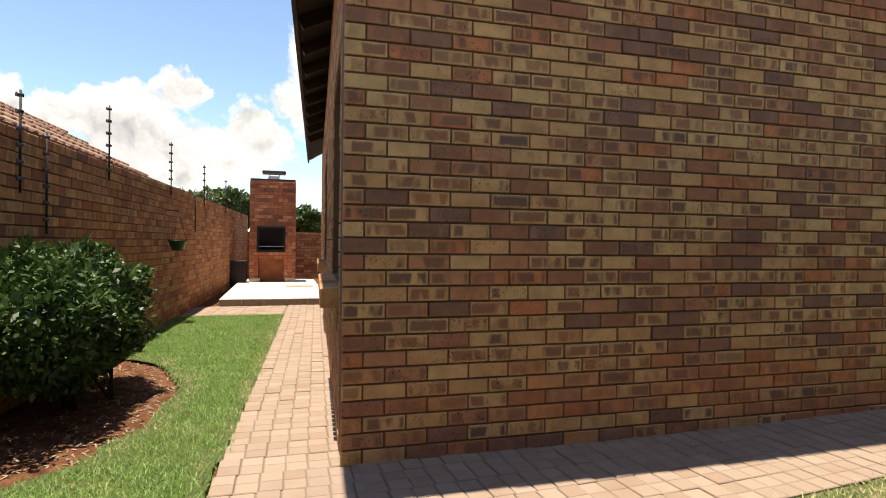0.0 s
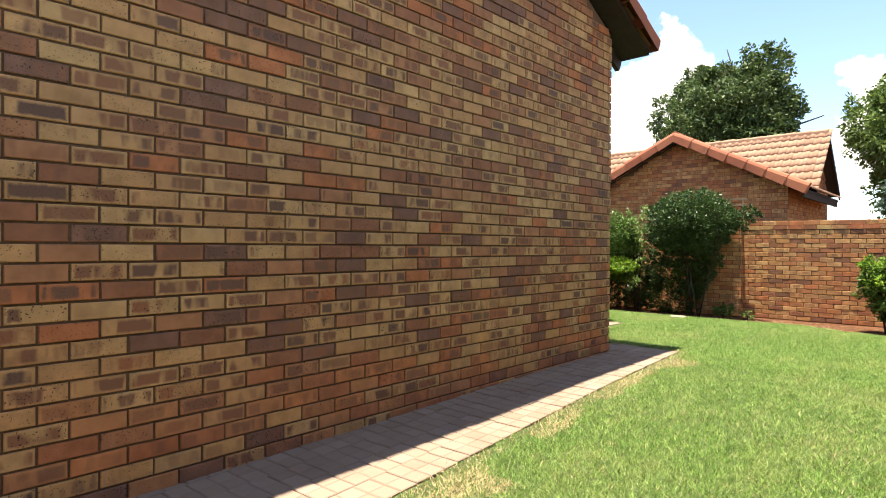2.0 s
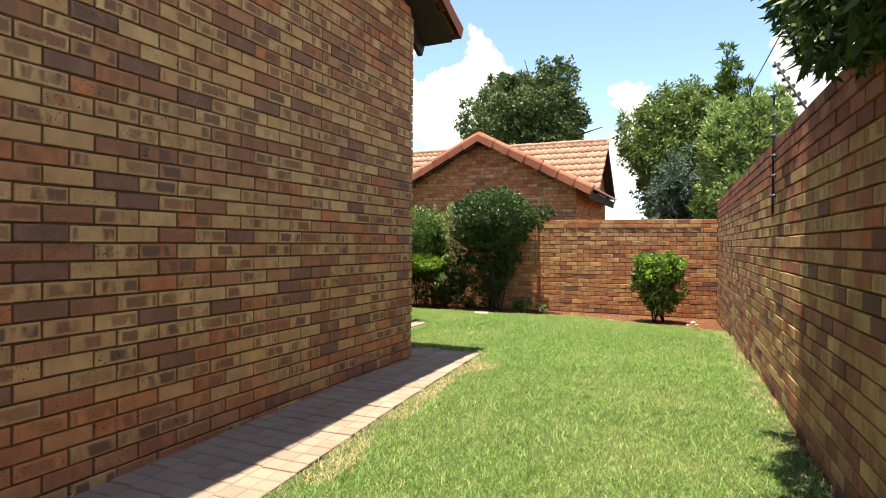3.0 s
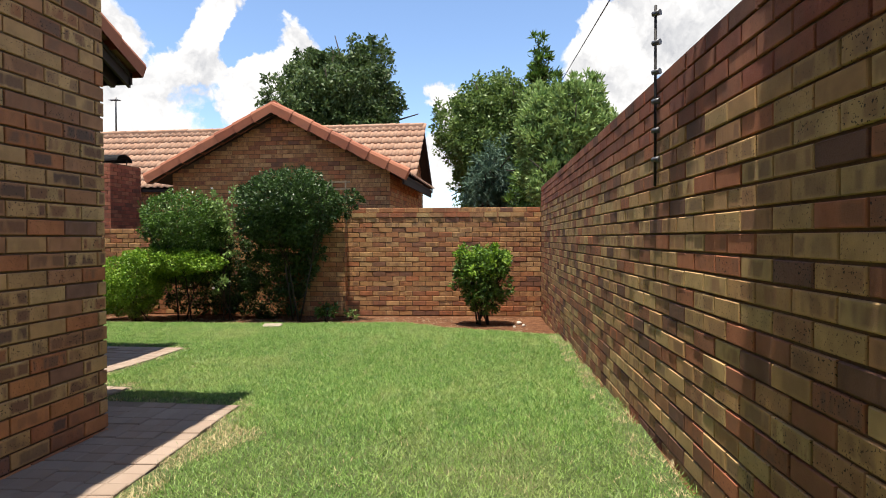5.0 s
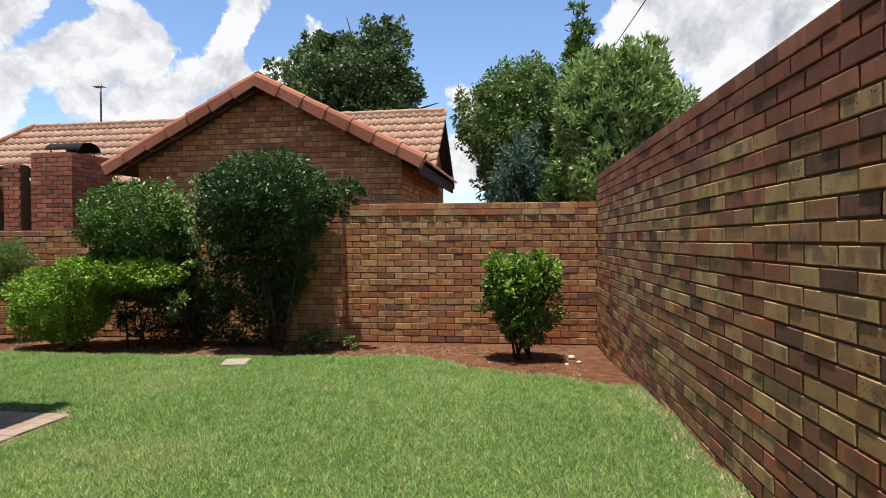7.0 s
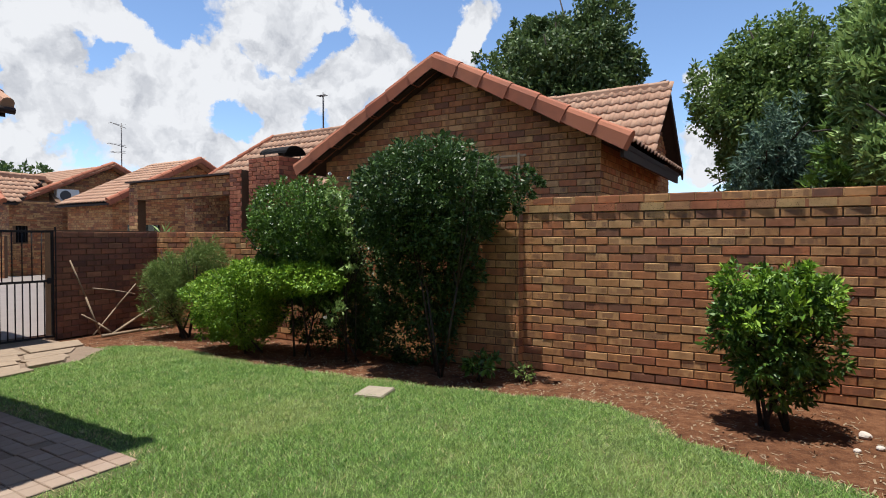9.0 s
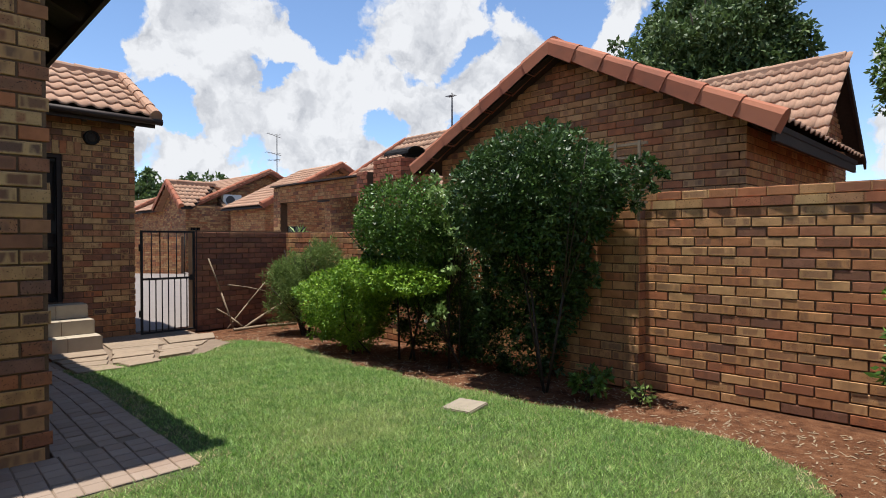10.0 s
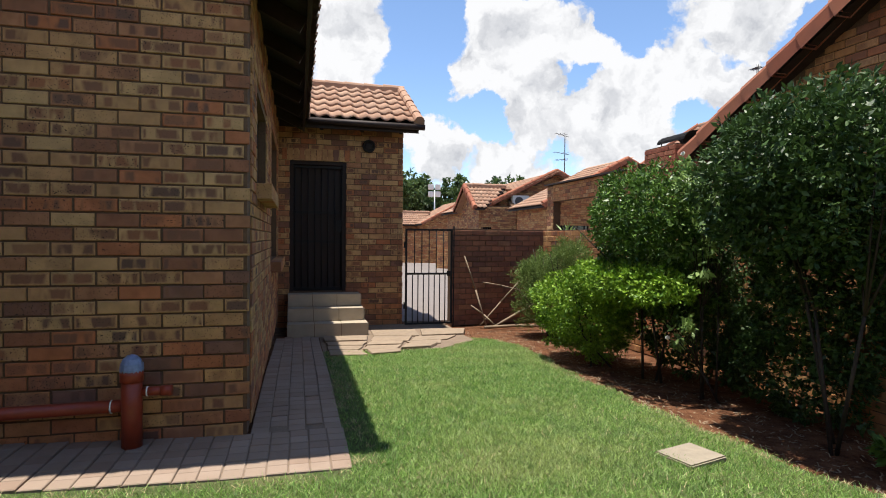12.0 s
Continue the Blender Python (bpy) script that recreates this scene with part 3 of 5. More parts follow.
def tile_roof(parent, eave, along, up, width, length, pieces=False, side=None):
    """Wavy clay tiles in courses on a slope. eave: the lower corner; along, up: unit vectors. side(u, v): where tiles lie."""
    along, up = Vector(along).normalized(), Vector(up).normalized()
    nrm = along.cross(up)
    base = Matrix(((along.x, up.x, nrm.x, eave[0]), (along.y, up.y, nrm.y, eave[1]), (along.z, up.z, nrm.z, eave[2]), (0, 0, 0, 1)))
    v, f = tile_shape()
    if "tile" not in tile_cache:
        tile_cache["tile"] = mesh_of("roof_tile", v, f)
        tile_cache["tile"].materials.append(M_TILE)
        for p in tile_cache["tile"].polygons:
            p.use_smooth = True
    verts, faces = [], []
    for j in range(math.ceil(length / TILE_G)):
        for i in range(math.ceil(width / TILE_W - 0.05)):
            if side and not side((i + 0.5) * TILE_W, (j + 0.5) * TILE_G):
                continue
            jit = (random.uniform(-0.004, 0.004), random.uniform(-0.006, 0.006), random.uniform(0, 0.005))
            m = base @ Matrix.Translation((i * TILE_W + jit[0], j * TILE_G + jit[1], jit[2]))
            if pieces:
                ob = new("roof_tile", tile_cache["tile"])
                ob.parent = parent
                ob.matrix_basis = parent.matrix_world.inverted() @ m
            else:
                o = len(verts)
                verts += [m @ Vector(q) for q in v]
                faces += [tuple(k + o for k in g) for g in f]
    if not pieces:
        inv = parent.matrix_world.inverted()
        ob = link("roof_tiles", mesh_of("roof_tiles", [inv @ q for q in verts], faces), M_TILE, parent)
        for p in ob.data.polygons:
            p.use_smooth = True
        ob["kind"] = "stuff"
    return base


def slab(name, corners, thick, material, parent, label=""):
    """A flat sloping board from four corners, thickened downwards."""
    bm = bmesh.new()
    a = [bm.verts.new(c) for c in corners]
    b = [bm.verts.new((c[0], c[1], c[2] - thick)) for c in corners]
    bm.faces.new(a)
    bm.faces.new(b[::-1])
    for i in range(4):
        bm.faces.new((a[i], b[i], b[(i + 1) % 4], a[(i + 1) % 4]))
    bmesh.ops.recalc_face_normals(bm, faces=bm.faces[:])
    ob = part(name, bm, material, parent, label)
    return ob


def cap_row(parent, a, b, size=0.14, piece=0.40, name="verge_cap", clay=None):
    """A row of overlapping half-round cap tiles from a (low) to b (high)."""
    a, b = Vector(a), Vector(b)
    n = max(1, round((b - a).length / piece))
    q = (b - a).to_track_quat("Y", "Z").to_matrix().to_4x4()
    clay = clay or M_CAP
    key = ("cap", round((b - a).length / n, 3), size, clay.name)
    if key not in tile_cache:
        bm = bmesh.new()
        ln = (b - a).length / n
        rows = []
        for y, s in ((-0.02, 1.08), (ln + 0.02, 0.92)):
            ring = []
            for x, z in ((-1, -0.95), (-1, 0.25), (-0.75, 0.62), (-0.25, 0.82), (0.25, 0.82), (0.75, 0.62), (1, 0.25), (1, -0.95)):
                ring.append(bm.verts.new((x * size * s * 0.55, y, z * size * s * 0.75)))
            rows.append(ring)
        for i in range(7):
            bm.faces.new((rows[0][i], rows[0][i + 1], rows[1][i + 1], rows[1][i]))
        for r in rows:
            bm.faces.new(r)
        bmesh.ops.recalc_face_normals(bm, faces=bm.faces[:])
        mesh = bpy.data.meshes.new(name)
        bm.to_mesh(mesh)
        bm.free()
        mesh.materials.append(clay)
        tile_cache[key] = mesh
    inv = parent.matrix_world.inverted()
    for i in range(n):
        ob = new(name, tile_cache[key])
        ob.parent = parent
        ob.matrix_basis = inv @ Matrix.Translation(a + (b - a) * (i / n)) @ q @ pose(0, 0, random.uniform(-0.004, 0.004), random.uniform(-0.8, 0.8))


def rafters(parent, points, way, length, size=(0.05, 0.12)):
    """Exposed rafter ends, each from its point along way."""
    way = Vector(way).normalized()
    for p in points:
        bm = bmesh.new()
        box(bm, -size[0] / 2, 0, -size[1], size[0] / 2, length, 0)
        ob = part("rafter", bm, M_TIMBER, parent)
        ob.matrix_basis = Matrix.Translation(p) @ way.to_track_quat("Y", "Z").to_matrix().to_4x4()


# main house roof
house_roof = tagged(empty("house_roof", (0, 0, 0)), "brown house roof with dark open eaves and tiled verge", "roof", kind="structure")
WEST = 0.055


def west_x(y):
    return HX0 + WEST * (y - HY)


RZ = EAVE + 0.05
RY0, RY1 = 2.96, 15.4
ridge_z = RZ + (HMID - HX0 + 0.33) * ROOF_PITCH
slab("slope", [(west_x(RY0) - 0.33, RY0, RZ - 0.05), (HMID, RY0, ridge_z), (HMID, RY1, ridge_z), (west_x(RY1) - 0.33, RY1, RZ - 0.05)], 0.05, M_SOFFIT, house_roof, "dark boarded underside")
slab("slope", [(HX1 + 0.47, RY0, RZ - 0.03), (HMID, RY0, ridge_z), (HMID, 6.0, ridge_z), (HX1 + 0.47, 6.0, RZ - 0.03)], 0.05, M_SOFFIT, house_roof, "dark boarded underside")
tile_roof(house_roof, (HX1 + 0.5, RY0, RZ), (0, 1, 0), (HMID - HX1 - 0.5, 0, ridge_z - RZ + 0.05), 3.0, 3.6)
tile_roof(house_roof, (west_x(RY1) - 0.36, RY1, RZ - 0.02), (west_x(RY0) - west_x(RY1), RY0 - RY1, 0), (HMID - HX0 + 0.3, 0, ridge_z - RZ), 12.4, 3.6)
cap_row(house_roof, (HX1 + 0.5, RY0 - 0.02, RZ + 0.05), (HMID, RY0 - 0.02, ridge_z + 0.1))
cap_row(house_roof, (HX0 - 0.36, RY0 - 0.02, RZ + 0.05), (HMID, RY0 - 0.02, ridge_z + 0.1))
bm = bmesh.new()
box(bm, -0.02, 0, -0.11, 0.02, RY1 - RY0, 0.03)
fascia = part("fascia", bm, M_TIMBER, house_roof)
fascia.matrix_basis = Matrix.Translation((west_x(RY0) - 0.35, RY0, RZ - 0.06)) @ Vector((west_x(RY1) - west_x(RY0), RY1 - RY0, 0)).to_track_quat("Y", "Z").to_matrix().to_4x4()
rafters(house_roof, [(west_x(y) - 0.33, y, RZ - 0.105) for y in (3.5, 4.25, 5.0, 5.75, 6.5, 7.25, 8.0, 8.75, 9.5, 10.25, 11, 12)], (1, 0, ROOF_PITCH), 0.6)
rafters(house_roof, [(HX1 + 0.46, y, RZ - 0.09) for y in (3.3, 4.0, 4.6)], (-1, 0, ROOF_PITCH), 0.7)

# wing roof
wing_roof = tagged(empty("wing_roof", (0, 0, 0)), "wing roof with dark exposed rafters and clay tiles", "roof", kind="structure")
WZ, WE, WV = 2.92, 9.97, 4.74
top_x = 5.6
top_z = WZ + (WE - top_x) * ROOF_PITCH
slab("slope", [(WE - 0.02, WV, WZ - 0.045), (top_x, WV, top_z - 0.04), (top_x, 12.5, top_z - 0.04), (WE - 0.02, 12.5, WZ - 0.045)], 0.04, M_SOFFIT, wing_roof, "dark boarded underside")
tile_roof(wing_roof, (WE + 0.02, WV, WZ - 0.02), (0, 1, 0), (top_x - WE, 0, top_z - WZ), 7.6, 4.6)
cap_row(wing_roof, (WE + 0.03, WV - 0.02, WZ + 0.03), (top_x, WV - 0.02, top_z + 0.08))
bm = bmesh.new()
box(bm, WE - 0.05, WV, WZ - 0.15, WE - 0.02, 9.9, WZ - 0.03)
part("fascia", bm, M_TIMBER, wing_roof)
rafters(wing_roof, [(WE - 0.05, y, WZ - 0.085) for y in (4.9, 5.65, 6.4, 7.15, 7.9, 8.65, 9.4)], (-1, 0, ROOF_PITCH), 0.75)
for y in (WV + 0.02,):
    slab("bargeboard", [(WE - 0.02, y, WZ - 0.05), (top_x, y, top_z - 0.05), (top_x, y + 0.03, top_z - 0.05), (WE - 0.02, y + 0.03, WZ - 0.05)], 0.13, M_TIMBER, wing_roof)
brick_wall("wall_wing_top", (HX1 + 0.01, WY + 0.004), (WX - 0.002, WY + 0.004), lambda u: 3.0 + (WX - HX1 - u) * ROOF_PITCH + 0.1, M_BUFF, bottom=3.0, cap=40, label="upper brickwork of the wing under the roof")

# back entrance roof
door_roof = tagged(empty("entrance_roof", (0, 0, 0)), "weathered terracotta tile roof over the back entrance", "roof", kind="structure")
EY, EZ, RYD, RZD = 9.88, 2.98, 11.55, 3.86
tile_roof(door_roof, (9.3, EY, EZ), (1, 0, 0), (0, RYD - EY, RZD - EZ), 2.34, 1.92, pieces=True)
slab("underlay", [(9.3, EY + 0.03, EZ - 0.02), (11.64, EY + 0.03, EZ - 0.02), (11.64, RYD, RZD - 0.01), (9.3, RYD, RZD - 0.01)], 0.04, M_SOFFIT, door_roof)
slab("underlay", [(9.3, RYD, RZD - 0.01), (11.64, RYD, RZD - 0.01), (11.64, 13.3, EZ - 0.02), (9.3, 13.3, EZ - 0.02)], 0.04, M_SOFFIT, door_roof)
cap_row(door_roof, (11.66, EY - 0.02, EZ + 0.03), (11.66, RYD, RZD + 0.05), 0.13, 0.34, clay=M_TILE)
cap_row(door_roof, (9.3, RYD, RZD + 0.05), (11.7, RYD, RZD + 0.05), 0.12, 0.34, "ridge_cap", M_TILE)
bm = bmesh.new()
box(bm, 9.6, EY + 0.03, EZ - 0.14, 11.66, EY + 0.06, EZ - 0.03)
part("fascia", bm, M_TIMBER, door_roof)
bm = bmesh.new()
rod(bm, (9.97, EY - 0.03, EZ - 0.045), (11.74, EY - 0.03, EZ - 0.06), 0.045)
part("gutter", bm, M_TIMBER, door_roof, "dark painted gutter")
rafters(door_roof, [(x, EY + 0.05, EZ - 0.05) for x in (10.2, 10.8, 11.4)], (0, 1, 0.5), 0.5)

# ---- openings ----


def window(name, at, width, height, turn, label, sill=True):
    """A dark framed window set in its reveal; its own x runs along the wall, y outwards."""
    w = empty(name, at, turn)
    bm = bmesh.new()
    t = 0.05
    for lo, hi in (((0, -0.12, 0), (width, -0.07, t)), ((0, -0.12, height - t), (width, -0.07, height)), ((0, -0.12, t), (t, -0.07, height - t)),
                   ((width - t, -0.12, t), (width, -0.07, height - t)), ((width / 2 - t / 2, -0.12, t), (width / 2 + t / 2, -0.07, height - t))):
        box(bm, *lo, *hi)
    part("window_frame", bm, M_TIMBER, w, "dark brown timber frame")
    for x0, x1 in ((t, width / 2 - t / 2), (width / 2 + t / 2, width - t)):
        bm = bmesh.new()
        box(bm, x0, -0.1, t, x1, -0.092, height - t)
        part("pane", bm, M_BLIND, w)
    if sill:
        n = max(2, round((width + 0.1) / 0.087))
        mesh = None
        for i in range(n):
            bm = bmesh.new()
            box(bm, 0.004, -0.1, -0.12, 0.079, 0.12, -0.005)
            bmesh.ops.bevel(bm, geom=bm.edges[:], offset=0.005, segments=1, affect="EDGES")
            if mesh is None:
                mesh = bpy.data.meshes.new("sill_brick")
                bm.to_mesh(mesh)
                mesh.materials.append(M_BUFF)
            bm.free()
            ob = new("sill_brick", mesh)
            ob.parent = w
            ob.location = (-0.05 + i * 0.087, 0, 0)
    return tagged(w, label, "window", kind="structure")


window("window_1", (WX, 5.66, 1.62), 1.3, 0.70, 90, "small high dark window with a brick sill")
bpy.data.objects["window_1"].matrix_world = Matrix(((0, 1, 0, WX), (1, 0, 0, 5.66), (0, 0, 1, 1.62), (0, 0, 0, 1)))
window("window_2", (WX, 7.96, 0.95), 1.75, 1.5, 90, "dark window with a brick-on-edge sill")
bpy.data.objects["window_2"].matrix_world = Matrix(((0, 1, 0, WX), (1, 0, 0, 7.96), (0, 0, 1, 0.95), (0, 0, 0, 1)))
for i, (y, wd) in enumerate(((3.62, 1.45), (7.6, 1.8))):
    w = window(f"window_{i + 3}", (west_x(y), y, 0.9), wd, 1.45, 90, "dark side window with a projecting brick sill")
    w.matrix_world = Matrix(((WEST, -1, 0, west_x(y)), (1, WEST, 0, y), (0, 0, 1, 0.9), (0, 0, 0, 1)))

door = empty("door_1", (9.734, DY, 0.39))
boxed("door_leaf", (0.05, 0.10, 0.0), (0.80, 0.14, 1.96), M_DOOR, door, 0.004)
bm = bmesh.new()
for lo, hi in (((0, 0.02, 0), (0.055, 0.15, 2.01)), ((0.795, 0.02, 0), (0.85, 0.15, 2.01)), ((0.055, 0.02, 1.95), (0.795, 0.15, 2.01))):
    box(bm, *lo, *hi)
part("door_frame", bm, M_DOOR, door, "dark brown door frame")
grille = part("security_gate", (lambda b: (box(b, 0.06, 0.045, 0.02, 0.79, 0.06, 0.06), b)[1])(bmesh.new()), M_IRON, door, "black barred security gate")
for z in (0.75, 1.2, 1.9):
    boxed("crossbar", (0.06, 0.045, z), (0.79, 0.06, z + 0.035), M_IRON, grille, 0)
for i in range(8):
    bm = bmesh.new()
    rod(bm, (0.08 + i * 0.1, 0.052, 0.04), (0.08 + i * 0.1, 0.052, 1.93), 0.008, sides=6)
    part("bar", bm, M_IRON, grille)
boxed("lock_box", (0.70, 0.03, 0.92), (0.79, 0.07, 1.10), M_IRON, grille, 0.004)
tagged(door, "closed dark back door behind a black security gate", "door", kind="structure")
# soldier course over the door
lintel_mesh = None
for i in range(14):
    bm = bmesh.new()
    box(bm, 0, -0.012, 0, 0.074, 0.03, 0.17)
    bmesh.ops.bevel(bm, geom=bm.edges[:], offset=0.004, segments=1, affect="EDGES")
    if lintel_mesh is None:
        lintel_mesh = bpy.data.meshes.new("soldier_brick")
        bm.to_mesh(lintel_mesh)
        lintel_mesh.materials.append(M_BUFF)
    bm.free()
    ob = new("soldier_brick", lintel_mesh)
    ob.parent = door
    ob.location = (-0.11 + i * 0.085, -0.004, 2.015)

lampv = empty("wall_light", (10.93, DY - 0.012, 2.65))
bm = bmesh.new()
n = 20
ringv = []
for r, y in ((0.10, 0.0), (0.10, -0.05), (0.085, -0.062), (0.065, -0.05), (0.065, -0.02)):
    ringv.append([bm.verts.new((math.cos(i * math.tau / n) * r, y, math.sin(i * math.tau / n) * r)) for i in range(n)])
for a, b in zip(ringv, ringv[1:]):
    for i in range(n):
        bm.faces.new((a[i], a[(i + 1) % n], b[(i + 1) % n], b[i]))
part("rim", bm, M_IRON, lampv, "black round rim")
bm = bmesh.new()
bmesh.ops.create_uvsphere(bm, u_segments=16, v_segments=8, radius=0.064, matrix=Matrix.Translation((0, -0.02, 0)) @ Matrix.Diagonal((1, 0.5, 1, 1)))
part("diffuser", bm, M_SOFFIT, lampv)
tagged(lampv, "round black bulkhead light, unlit, on brick wall", "light")

# steps to the back door
steps = empty("entrance_steps", (9.72, 0, 0))
for z0, z1, y0, x1 in ((-0.16, 0.03, 9.28, 1.10), (0.03, 0.21, 9.53, 1.07), (0.21, 0.39, 9.78, 1.05)):
    tread = boxed("step", (0, y0, z0), (x1, DY - 0.014, z1 - 0.012), M_MORTAR, steps, 0.003)
    for k in range(3):
        a, b = k * x1 / 3, (k + 1) * x1 / 3
        boxed("riser_tile", (a + 0.003, y0 - 0.008, z0 + 0.004), (b - 0.003, y0, z1 - 0.012), M_STEP, tread, 0.002)
        boxed("tread_tile", (a + 0.003, y0 - 0.008, z1 - 0.012), (b - 0.003, y0 + 0.26, z1), M_STEP, tread, 0.002)
    boxed("side_tile", (x1, y0, z0 + 0.004), (x1 + 0.008, DY - 0.02, z1 - 0.012), M_STEP, tread, 0.002)
tagged(steps, "three beige tiled steps up to the back door", "steps")

# garden gate
gate = empty("garden_gate", (11.48, 10.0, -0.13))
GW, GH = 0.76, 1.5
gf = bmesh.new()
for lo, hi in (((0, -0.015, 0), (0.03, 0.015, GH)), ((GW - 0.03, -0.015, 0), (GW, 0.015, GH)), ((0.03, -0.015, 0), (GW - 0.03, 0.015, 0.03)),
               ((0.03, -0.015, GH - 0.03), (GW - 0.03, 0.015, GH)), ((0.03, -0.015, 0.78), (GW - 0.03, 0.015, 0.81))):
    box(gf, *lo, *hi)
part("gate_frame", gf, M_IRON, gate)
for i in range(7):
    bm = bmesh.new()
    x = 0.03 + (i + 1) * (GW - 0.06) / 8
    rod(bm, (x, 0, 0.03), (x, 0, 0.79), 0.009, sides=6)
    part("bar", bm, M_IRON, gate)
for i in range(5):
    bm = bmesh.new()
    x = 0.03 + (i + 1) * (GW - 0.06) / 6
    rod(bm, (x, 0, 0.79), (x, 0, GH - 0.02), 0.008, sides=6)
    part("bar", bm, M_IRON, gate)
for z in (0.25, 1.2):
    bm = bmesh.new()
    rod(bm, (-0.012, 0, z), (-0.012, 0, z + 0.1), 0.012, sides=8)
    part("hinge", bm, M_IRON, gate)
boxed("latch", (GW - 0.09, -0.03, 0.76), (GW - 0.02, -0.012, 0.84), M_IRON, gate, 0.003)
tagged(gate, "closed black iron bar gate between brick walls", "gate")
post = boxed("gate_post", (12.245, 9.965, -0.16), (12.265, 9.985, 1.42), M_IRON, None, 0.002)
tagged(post, "thin black iron gate post against the wall", "post")

# pipes by the wing wall
pipe = empty("drain_pipe", (8.95, 4.86, 0.0))
bm = bmesh.new()
rod(bm, (0, 0, 0.0), (0, 0, 0.46), 0.055, sides=20)
rod(bm, (0, 0, 0.40), (0, 0, 0.47), 0.062, sides=20)
part("standpipe", bm, M_PIPE, pipe)
bm = bmesh.new()
rod(bm, (-1.5, 0.01, 0.24), (-0.05, 0.01, 0.26), 0.036, sides=14)
part("branch", bm, M_PIPE, pipe)
bm = bmesh.new()
rod(bm, (0.05, 0.01, 0.335), (0.2, 0.01, 0.335), 0.026, sides=14)
rod(bm, (0.15, 0.01, 0.335), (0.21, 0.01, 0.335), 0.031, sides=14)
part("stub", bm, M_PIPE, pipe)
for x in (-0.11, 0.075):
    bm = bmesh.new()
    rod(bm, (x, 0.01, 0.257 if x < 0 else 0.335), (x + 0.008, 0.01, 0.257 if x < 0 else 0.335), 0.039 if x < 0 else 0.029, sides=14)
    part("joint_ring", bm, M_WHITE, pipe, "pale sealing ring")
bm = bmesh.new()
bmesh.ops.create_uvsphere(bm, u_segments=16, v_segments=8, radius=0.064, matrix=Matrix.Translation((0, 0, 0.47)) @ Matrix.Diagonal((1, 1, 1.3, 1)))
part("wrapping", bm, M_FOIL, pipe, "bluish plastic wrapping over the open end")
tagged(pipe, "red drain pipe wrapped with blue plastic beside brick wall", "pipe")

# ---- end wall coping and pier ----
coping = empty("coping", (0, 0, 0))
ex = lambda y: 14.3 - (y - 0.32) * 0.0575
for k in range(17):
    y = 0.62 + k * STEP
    for z0, d in ((1.535, 0.026), (1.62, 0.012)):
        boxed("coping_brick", (ex(y) - d, y + (0.05 if z0 > 1.6 else 0), z0), (ex(y) + 0.2, y + 0.222 + (0.05 if z0 > 1.6 else 0), z0 + 0.078), M_OLIVE, coping, 0.004)
tagged(coping, "projecting double course of brick along the garden wall", "coping", kind="structure")
pier = brick_wall("pier_end", (13.93, 4.52), (13.98, 3.70), 1.72, M_RUST, bottom=-0.17, thick=0.12, cap=120, label="brick pier in the garden end wall")
pier_side = brick_wall("pier_end_side", (13.98, 3.70), (14.1, 3.695), 1.72, M_RUST, bottom=-0.17, thick=0.05, cap=20, label="short side of the brick pier")

trellis = empty("trellis", (13.86, 3.62, 1.5))
for z in (0.08, 0.22, 0.36, 0.5, 0.62):
    boxed("slat", (-0.012, -0.06, z), (0.012, 0.52, z + 0.025), M_STICK, trellis, 0.002)
for y in (0.0, 0.24, 0.46):
    boxed("upright", (-0.03, y, -0.08), (-0.012, y + 0.025, 0.66), M_STICK, trellis, 0.002)
tagged(trellis, "weathered wooden trellis on the brick pier", "trellis")
for x, y, r in ((13.35, 0.72, 0.045), (13.1, 0.66, 0.03), (12.95, 0.8, 0.025)):
    bm = bmesh.new()
    bmesh.ops.create_icosphere(bm, subdivisions=2, radius=r)
    for v in bm.verts:
        v.co *= 1 + 0.25 * noise.noise(v.co * 30 + Vector((x, y, 0)))
        v.co.z *= 0.65
    rock = part("pebble", bm, M_CONC)
    rock.location = (x, y, ground_z(x, y) - 0.03 + r * 0.5)
    tagged(rock, "small pale stone lying on red soil", "stone", "stones on the soil")

# ---- neighbour's house ----
nb = tagged(empty("neighbour_house", (0, 0, 0)), "neighbouring brick house with terracotta roof and gable", "house")
NX, NA, NZ = 15.22, 5.4, 3.66


def plain_wall(name, a, b, top, parent, material, bottom=-0.3, thick=0.2, openings=()):
    """A brick wall as a part of a building, its bricks joined."""
    w = brick_wall(name, a, b, top, material, thick=thick, bottom=bottom, openings=openings, cap=0)
    for key in ("label", "category", "kind"):
        if key in w:
            del w[key]
    w.parent = parent
    return w


def nb_top(u):
    y = 7.62 - u
    return NZ - abs(y - NA) * 0.5 - 0.02


plain_wall("gable_wall", (NX, 7.62), (NX, 3.17), nb_top, nb, M_RUST)
plain_wall("side_wall", (NX, 3.17), (18.9, 3.17), 2.45, nb, M_RUST)
plain_wall("main_wall", (18.92, 3.17), (18.92, 3.64), 2.5, nb, M_RUST)
plain_wall("end_wall", (18.95, 3.65), (22.4, 3.65), lambda u: 4.3 - abs(u - 1.95) * 0.9, nb, M_RUST)
plain_wall("main_wall", (19.0, 17.0), (19.0, 7.62), 2.6, nb, M_RUST)
slab("slope", [(NX - 0.26, NA, NZ), (NX - 0.26, 2.83, NZ - 1.29), (18.75, 2.83, NZ - 1.29), (20.0, NA, NZ)], 0.06, M_SOFFIT, nb)
slab("slope", [(NX - 0.26, NA, NZ), (20.0, NA, NZ), (18.9, 7.98, NZ - 1.29), (NX - 0.26, 7.98, NZ - 1.29)], 0.06, M_SOFFIT, nb)
